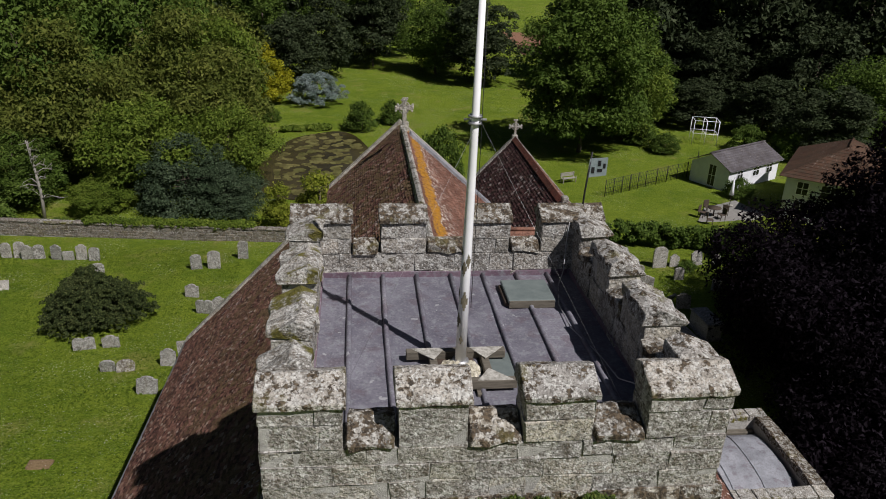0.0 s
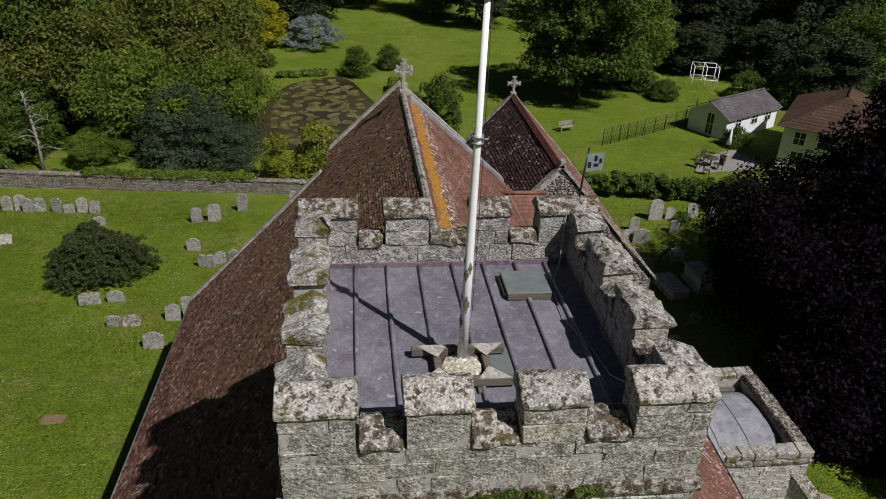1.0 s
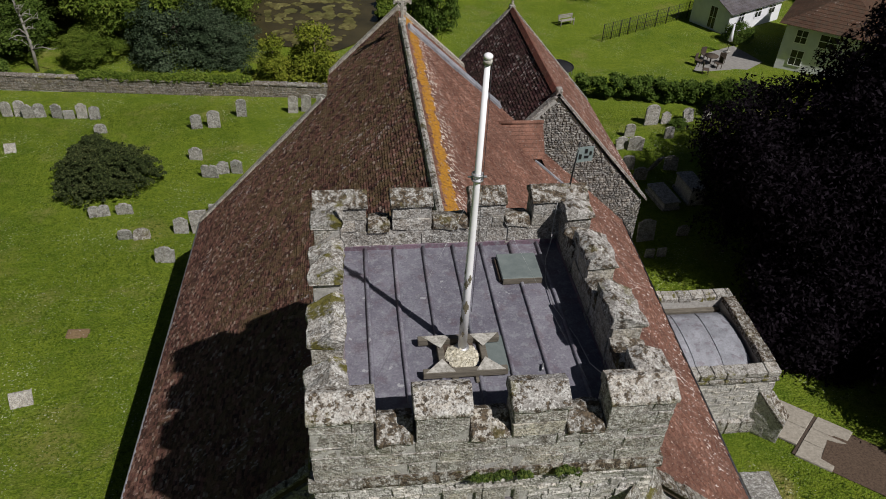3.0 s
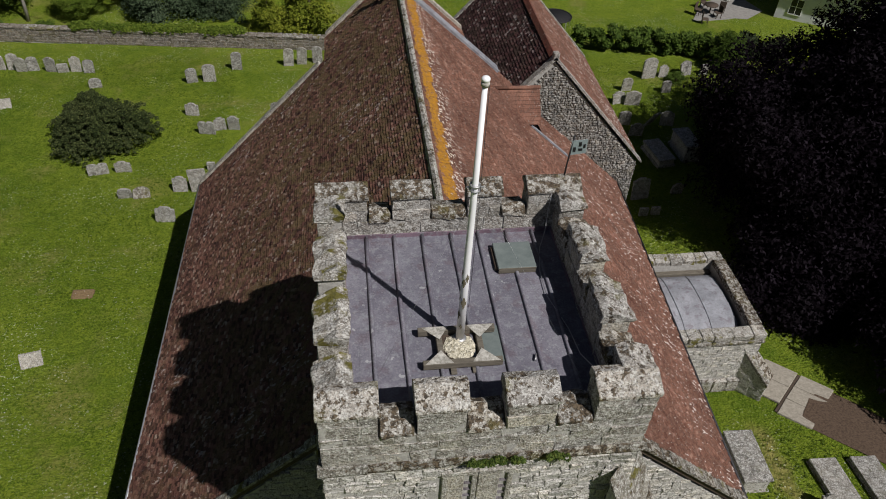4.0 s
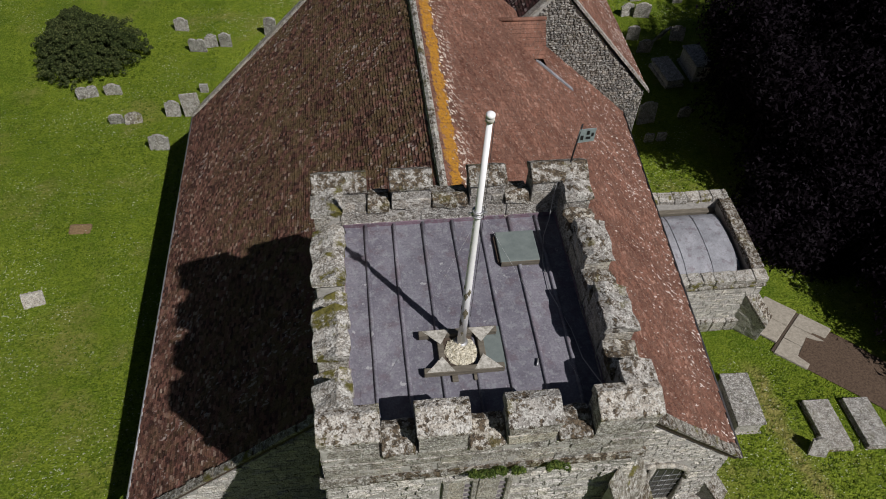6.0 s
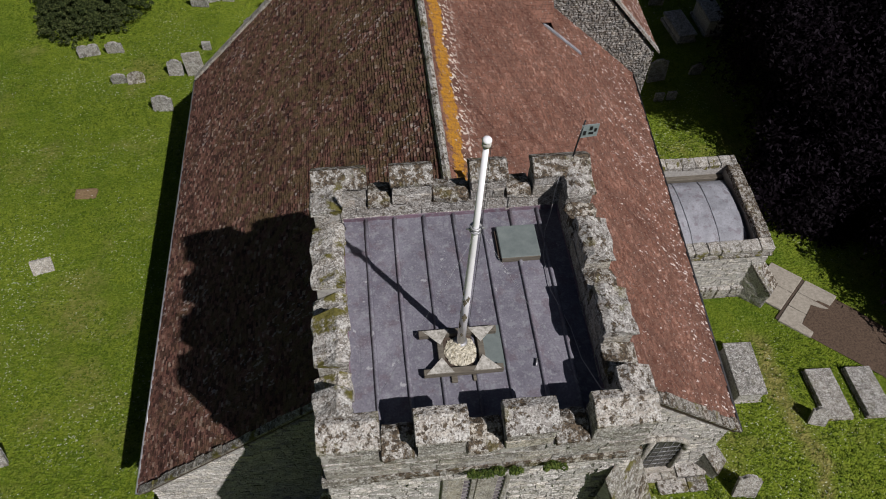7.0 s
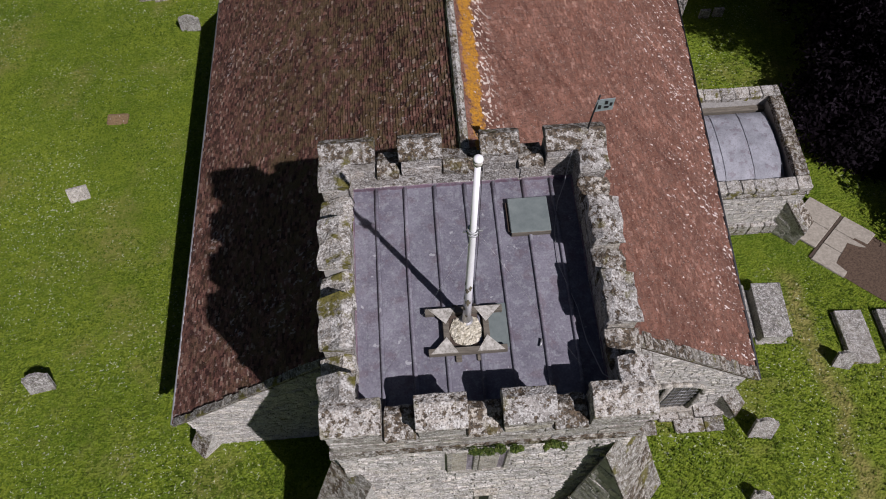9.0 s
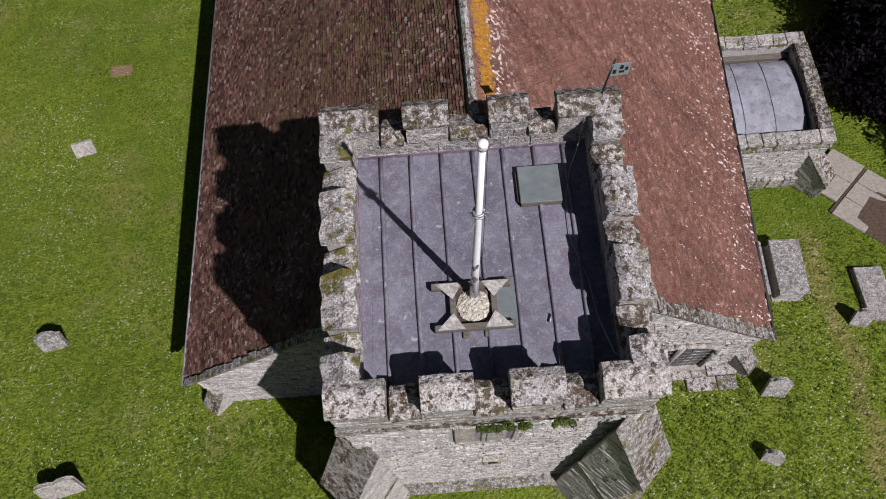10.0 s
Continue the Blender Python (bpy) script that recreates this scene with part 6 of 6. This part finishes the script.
def hedge(name, x0, y0, x1, y1, thick, high, leaf, seed, label, size=0.12, z0=0.0):
    t = thing(name, label, "hedge")
    z0 += gz((y0 + y1) / 2)
    r = random.Random(seed)
    length = math.hypot(x1 - x0, y1 - y0)
    rows = []
    for i in range(int(length * 11)):
        s = r.random()
        rows.append((x0 + (x1 - x0) * s + r.uniform(-thick, thick) * 0.35 * (y1 - y0) / length, y0 + (y1 - y0) * s + r.uniform(-thick, thick) * 0.36, z0 + high * r.uniform(0.15, 0.86) + 0.06 * math.sin(s * 23 + seed), 0.34))
    v, f = leaf_cloud(seed, rows, 90, size, 1.0)
    tagged(link_mesh("hedge_leaves", v, f, LEAF[leaf], t), kind="stuff")
    d = Vector((x1 - x0, y1 - y0, 0)).normalized()
    for i in range(int(length / 1.6)):
        p = Vector((x0, y0, z0 - 0.1)) + d * (i * 1.6 + 0.5)
        tube("stem", [p, p + Vector((0.05, 0.04, high * 0.7))], 0.04, BARK, t, "", 6, 0.02)
    return t


hedge("hedge", 14.6, 39.6, 24.0, 37.6, 1.5, 1.7, "mid", 41, "thick clipped green hedge between churchyard and garden")
hedge("hedge", 24.0, 37.6, 29.0, 36.6, 1.4, 1.7, "dark", 42, "dark shaded hedge beside the beech")
hedge("wall_ivy", -20, 42.05, -8.4, 40.75, 0.28, 0.14, "light", 43, "bright green ivy spilling over the churchyard wall", 0.1, 1.0)
hedge("shrub_border", -35, 46.0, -26, 45.5, 1.6, 1.3, "mid", 44, "mixed green shrubs behind the wall", 0.13)
hedge("reeds", -9.2, 72.0, -4.2, 73.0, 0.9, 0.5, "light", 45, "green reeds on the bank of the pond", 0.14)
hedge("shrub_border", 1.8, 55.0, 3.2, 68.0, 1.6, 1.2, "light", 46, "waterside plants with large green leaves", 0.2)


def lily_pads():
    r = random.Random(8)
    verts, faces = [], []
    for _ in range(4200):
        a, q = r.uniform(0, 6.28), math.sqrt(r.random())
        x, y = -4.4 + 4.3 * q * math.cos(a), 60.5 + 10.8 * q * math.sin(a)
        if noise.noise((x * 1.1, y * 0.8, 5)) < 0.1:
            continue
        s = r.uniform(0.12, 0.34)
        b = len(verts)
        for k in range(7):
            t = k * 2 * math.pi / 7
            verts.append((x + s * math.cos(t), y + s * math.sin(t), -1.538 + 0.01 * r.random()))
        faces.append(tuple(range(b, b + 7)))
    ob = link_mesh("lily_pads", verts, faces, LEAF["pad"])
    tagged(ob, "olive lily pads floating on the pond", "lily pads", kind="stuff")


lily_pads()


def turf():
    """Tufts of grass and daisies over the lawns round the church."""
    r = np.random.default_rng(77)
    spots = []
    for x0, x1, y0, y1, n in ((-25, -8.6, -8, 39, 30000), (9.6, 21, -8, 37, 18000), (-9, 10, -9, 0.6, 10000)):
        p = np.stack([r.uniform(x0, x1, n), r.uniform(y0, y1, n)], 1)
        keep = ~((p[:, 0] > -3.8) & (p[:, 0] < 4.2) & (p[:, 1] > -3.6)) & ~((p[:, 0] > 8.5) & (p[:, 0] < 16) & (p[:, 1] > 5.6) & (p[:, 1] < 12.5))
        keep &= ~((p[:, 0] > 13.6) & (p[:, 0] + 0.75 * p[:, 1] > 18.2) & (p[:, 0] + 0.75 * p[:, 1] < 21.7) & (p[:, 1] < 8))
        keep &= ~((p[:, 0] > 11.9) & (p[:, 0] < 12.8) & (p[:, 1] < 5.6) & (r.random(n) < 0.75))
        spots.append(p[keep])
    p = np.concatenate(spots)
    n = len(p)
    verts = []
    turn = r.uniform(0, 2 * np.pi, n)
    size = r.uniform(0.55, 1.35, n)
    for k in range(3):
        a = turn + k * 2.1 + r.uniform(-0.4, 0.4, n)
        c, s = np.cos(a), np.sin(a)
        reach, wide, high = 0.06 * size, 0.024 * size, 0.042 * size
        root = np.stack([p[:, 0], p[:, 1], np.interp(p[:, 1], FALL_Y, FALL_Z) - 0.01], 1)
        tip = root + np.stack([c * reach, s * reach, high], 1)
        side = np.stack([-s * wide, c * wide, np.zeros(n)], 1)
        verts.append(np.stack([root - side, root + side, tip], 1))
    v = np.stack(verts, 1).reshape(-1, 3)
    f = np.arange(len(v)).reshape(-1, 3)
    tagged(link_mesh("grass_tufts", v, f, LEAF["turf"]), "short tufts of mown green grass", "grass", kind="stuff")
    v, f = [], []
    for i in range(55):
        cx, cy = (r.uniform(-24, -9), r.uniform(-6, 30)) if i % 3 else (r.uniform(14.8, 20), r.uniform(-6, 6))
        for _ in range(80):
            x, y, q = cx + r.normal() * 1.1, cy + r.normal() * 1.1, r.uniform(0.009, 0.017)
            if -8.6 < x < 12.9 or x > 13 and 17.5 < x + 0.75 * y < 22.3:
                continue
            b = len(v)
            z = gz(y)
            v += [(x - q, y, z + 0.07), (x, y - q, z + 0.075), (x + q, y, z + 0.07), (x, y + q, z + 0.065)]
            f.append((b, b + 1, b + 2, b + 3))
    tagged(link_mesh("daisies", v, f, PAINT), "small white daisies scattered in the grass", "flowers", kind="stuff")


turf()


def wall_plants():
    """Small plants rooted in the tower's string course."""
    for x0, x1, seed in ((-0.1, 0.75, 51), (1.05, 1.45, 52), (0.1, 0.2, 53)):
        t = thing("wall_fern", "small green plants growing from the mossy stone ledge", "plant")
        rows = [(rng.uniform(x0, x1), TY0 - 0.12 + rng.uniform(-0.04, 0.02), 13.57 + rng.uniform(0, 0.05), rng.uniform(0.03, 0.065)) for _ in range(max(3, int((x1 - x0) * 24)))]
        v, f = leaf_cloud(seed, rows, 60, 0.026, 1.0)
        tagged(link_mesh("leaves", v, f, LEAF["moss"], t), kind="stuff")


wall_plants()

# ---- churchyard wall ----


def boundary_wall():
    w = thing("churchyard_wall", "long low grey rubble stone wall with coping behind the graves", "wall")
    x0, x1 = -60, 3.0
    yy = lambda x: 39.75 - x * 0.11
    m = pose(x1, yy(x1), -1.25, 0, 0, math.degrees(math.atan2(yy(x0) - yy(x1), x0 - x1)))
    length = math.hypot(x1 - x0, yy(x0) - yy(x1))
    box_part("wall_core", (0, length, -0.2, 0.2, -0.3, 0.93), MORTAR, w, "", 0.0, m)
    rows = [(u0, u1, 0.14, 0.22 + rng.uniform(0, 0.03), a, b) for u0, u1, a, b in courses(0, length, 0, 0.92, (0.16, 0.26), (0.25, 0.6))]
    many_blocks("wall_stones", rows, WALL_STONE, w, 0.025, 0.015, "", m)
    u, k = 0.0, 0
    while u < length:
        l = rng.uniform(0.5, 0.9)
        ext = (u, u + l - 0.015, -0.28, 0.28, 0.93, 1.07 + rng.uniform(-0.02, 0.02))
        block("coping_stone", ext, WALL_STONE if rng.random() < 0.7 else MOSSY, w, 0.05, 0.02, "", m)
        u += l
    for s in range(0, 30, 5):
        box_part("wall_pier", (s + 1.0, s + 1.45, 0.18, 0.26, -0.2, 0.9), WALL_STONE, w, "stone pier", 0.01, m)


boundary_wall()

# ---- houses ----


SLAB = [(0, 1, 3, 2), (4, 6, 7, 5), (0, 4, 5, 1), (2, 3, 7, 6), (0, 2, 6, 4), (1, 5, 7, 3)]


def house(name, label, at, turn, lx, ly, eave, ridge, roof, hip, windows, over=0.3):
    """A white house: walls, a roof laid in courses, and windows. windows: (face, along, z, width, height)."""
    h = thing(name, label, "house", (at[0], at[1], gz(at[1])), turn)
    box_part("wall", (-lx / 2, lx / 2, -ly / 2, ly / 2, -0.3, eave), WHITEWASH, h)
    a, b = lx / 2 + over, ly / 2 + over
    rx = lx / 2 - hip if hip else lx / 2 + over
    if not hip:
        for x in (-lx / 2, lx / 2):
            prism("gable", [(-ly / 2, eave - 0.02), (ly / 2, eave - 0.02), (0, ridge - 0.12)], "x", x - 0.02, x + 0.02, WHITEWASH, h)
    for s in (-1, 1):
        n = int(math.hypot(b, ridge - eave) / 0.28)
        slope_part = new("roof_slope")
        slope_part.parent = h
        for i in range(n):
            verts = []
            for t, up in ((i / n, 0.0), ((i + 1) / n + 0.02, 0.035)):
                x = rx + (a - rx) * t if hip else a
                verts += [(-x, s * b * t, ridge + (eave - ridge) * t + up), (x, s * b * t, ridge + (eave - ridge) * t + up)]
            verts += [(v[0], v[1], v[2] - 0.04) for v in verts]
            link_mesh("tile_course", verts, SLAB, roof, slope_part)
    if hip:
        for s in (-1, 1):
            n = 12
            slope_part = new("roof_hip")
            slope_part.parent = h
            for i in range(n):
                verts = []
                for t, up in ((i / n, 0.0), ((i + 1) / n + 0.02, 0.035)):
                    verts += [(s * (rx + (a - rx) * t), -b * t, ridge + (eave - ridge) * t + up), (s * (rx + (a - rx) * t), b * t, ridge + (eave - ridge) * t + up)]
                verts += [(v[0], v[1], v[2] - 0.04) for v in verts]
                link_mesh("tile_course", verts, SLAB, roof, slope_part)
    tube("ridge", [(-rx, 0, ridge + 0.04), (rx, 0, ridge + 0.04)], 0.1, roof, h)
    box_part("eaves_board", (-a + 0.05, a - 0.05, -b + 0.02, -b + 0.06, eave - 0.12, eave + 0.02), PAINT, h)
    for face, u, z, w, t in windows:
        y = -ly / 2 - 0.02
        m = pose(0, 0, 0) if face == "front" else Matrix.Translation((0, 0, 0)) @ pose(0, 0, 0, 0, 0, -90)
        y = -ly / 2 if face == "front" else -lx / 2
        win = box_part("window", (u - w / 2, u + w / 2, y - 0.03, y + 0.02, z, z + t), DARK_GLASS, h, "", 0.0, m)
        for ext in ((u - w / 2 - 0.05, u + w / 2 + 0.05, z - 0.06, z), (u - w / 2 - 0.05, u + w / 2 + 0.05, z + t, z + t + 0.05), (u - w / 2 - 0.05, u - w / 2, z, z + t), (u + w / 2, u + w / 2 + 0.05, z, z + t), (u - 0.02, u + 0.02, z, z + t), (u - w / 2, u + w / 2, z + t / 2 - 0.02, z + t / 2 + 0.02)):
            box_part("window_frame", (ext[0], ext[1], y - 0.05, y + 0.0, ext[2], ext[3]), PAINT, win, "", 0.0, m)
    return h


house("garden_annex", "low white rendered annex with a grey slate roof", (34.0, 55.6, 0), 29.5, 7.8, 4.0, 1.95, 3.1, SLATE, 0, [("side", 0.3, 0.15, 0.7, 1.9), ("front", -2.2, 0.9, 0.8, 1.0), ("front", 0.3, 0.9, 0.9, 1.0), ("front", 2.4, 0.9, 0.9, 1.0)])
house("white_house", "two-storey white house with a brown tiled hipped roof", (38.6, 46.6, 0), 52, 9.6, 7.4, 3.8, 6.0, TILE_HOUSE, 3.2, [("side", -2.4, 2.4, 0.8, 1.0), ("side", -0.4, 2.4, 1.3, 1.0), ("side", 2.2, 2.4, 0.9, 1.0), ("side", -2.3, 0.6, 0.9, 1.2), ("side", 1.8, 0.6, 0.9, 1.2), ("front", -2, 2.4, 1.0, 1.0), ("front", 1.5, 2.4, 1.0, 1.0)], 0.45)
flat_sheet("patio", [(25.0, 43.4), (27.2, 42.3), (32.2, 46.0), (31.2, 49.4), (27.6, 47.6)], -1.5, PATIO, "pale stone garden patio beside the house", "patio")


def garden_chair(x, y, turn):
    c = thing("garden_chair", "dark wooden garden chair on the patio", "chair", (x + 1.1, y + 2.5, -1.5), turn, "patio chairs")
    box_part("seat", (-0.25, 0.25, -0.25, 0.25, 0.4, 0.45), DARK_WOOD, c, "", 0.01)
    box_part("backrest", (-0.25, 0.25, 0.22, 0.27, 0.45, 0.95), DARK_WOOD, c, "", 0.01, Matrix.Identity(4))
    for x0, y0 in product((-0.23, 0.19), (-0.23, 0.19)):
        box_part("leg", (x0, x0 + 0.04, y0, y0 + 0.04, 0, 0.4), DARK_WOOD, c)


for x, y, turn in ((25.3, 43.0, 40), (26.7, 42.4, -80), (27.5, 43.4, 150), (26.3, 44.2, 10), (25.2, 41.3, 70)):
    garden_chair(x, y, turn)


def garden_table():
    t = thing("garden_table", "round dark garden table on the patio", "table", (27.5, 45.7, -1.5))
    tube("tabletop", [(0, 0, 0.68), (0, 0, 0.73)], 0.55, DARK_WOOD, t, "", 20)
    tube("leg", [(0, 0, 0), (0, 0, 0.68)], 0.06, DARK_WOOD, t)


garden_table()


def parasol():
    t = thing("parasol", "closed white garden parasol standing on the patio", "parasol", (30.0, 48.0, -1.5))
    tube("pole", [(0, 0, 0), (0, 0, 2.5)], 0.03, DARK_WOOD, t)
    tube("canopy", [(0, 0, 1.0), (0, 0, 1.5), (0, 0, 2.45)], 0.2, WHITEWASH, t, "", 10, 0.05)
    tube("foot", [(0, 0, 0), (0, 0, 0.12)], 0.25, GRAVE, t, "", 14)


parasol()


def trampoline():
    t = thing("trampoline", "round black garden trampoline on the lawn", "trampoline", (14.2, 43.5, gz(43.5)))
    tube("bed", [(0, 0, 0.84), (0, 0, 0.86)], 1.15, CANVAS, t, "black mesh bed", 32)
    tube("rim", [(1.2 * math.cos(a), 1.2 * math.sin(a), 0.86) for a in np.linspace(0, 2 * math.pi, 33)], 0.05, IRON, t)
    for k in range(6):
        a = k * math.pi / 3
        tube("leg", [(1.15 * math.cos(a), 1.15 * math.sin(a), 0), (1.15 * math.cos(a), 1.15 * math.sin(a), 0.85)], 0.03, STEEL, t)


trampoline()


def garden_fence():
    f = thing("garden_fence", "dark green mesh garden fence with thin posts", "fence", (0, 0, -1.6))
    pts = [(20.0, 50.8), (24.6, 53.4), (31.0, 57.0), (32.6, 60.5)]
    for (x0, y0), (x1, y1) in zip(pts, pts[1:]):
        n = 5
        for i in range(n):
            x, y = x0 + (x1 - x0) * i / n, y0 + (y1 - y0) * i / n
            tube("post", [(x, y, -0.1), (x, y, 1.5)], 0.035, IRON, f, "", 6)
        for z in (0.3, 0.7, 1.1, 1.45):
            tube("rail", [(x0, y0, z), (x1, y1, z)], 0.014, IRON, f, "", 4)
        for i in range(int(math.hypot(x1 - x0, y1 - y0) / 0.22)):
            k = i * 0.22 / math.hypot(x1 - x0, y1 - y0)
            tube("picket", [(x0 + (x1 - x0) * k, y0 + (y1 - y0) * k, 0), (x0 + (x1 - x0) * k, y0 + (y1 - y0) * k, 1.45)], 0.012, IRON, f, "", 4)


garden_fence()


def fruit_cage():
    c = thing("fruit_cage", "white metal garden frame at the edge of the wood", "garden frame", (36.8, 68.6, -1.6), -15)
    for x, y in product((-1.3, 0, 1.3), (-1.0, 1.0)):
        tube("post", [(x, y, 0), (x, y, 2.6)], 0.035, PAINT, c, "", 6)
    for z in (1.2, 2.6):
        for y in (-1.0, 1.0):
            tube("rail", [(-1.3, y, z), (1.3, y, z)], 0.03, PAINT, c, "", 6)
        for x in (-1.3, 0, 1.3):
            tube("rail", [(x, -1, z), (x, 1, z)], 0.03, PAINT, c, "", 6)


fruit_cage()


def garden_bench():
    b = thing("garden_bench", "pale wooden bench in the shade of a tree", "bench", (17.8, 54.6, -1.6), 20)
    for k in range(4):
        box_part("seat_slat", (-0.75, 0.75, -0.22 + k * 0.11, -0.13 + k * 0.11, 0.42, 0.45), DEAD_WOOD, b)
    for k in range(3):
        box_part("back_slat", (-0.75, 0.75, 0.24, 0.27, 0.55 + k * 0.13, 0.64 + k * 0.13), DEAD_WOOD, b)
    for x in (-0.7, 0.65):
        box_part("leg", (x, x + 0.06, -0.2, -0.14, 0, 0.62), DEAD_WOOD, b)
        box_part("leg", (x, x + 0.06, 0.2, 0.26, 0, 0.92), DEAD_WOOD, b)


garden_bench()
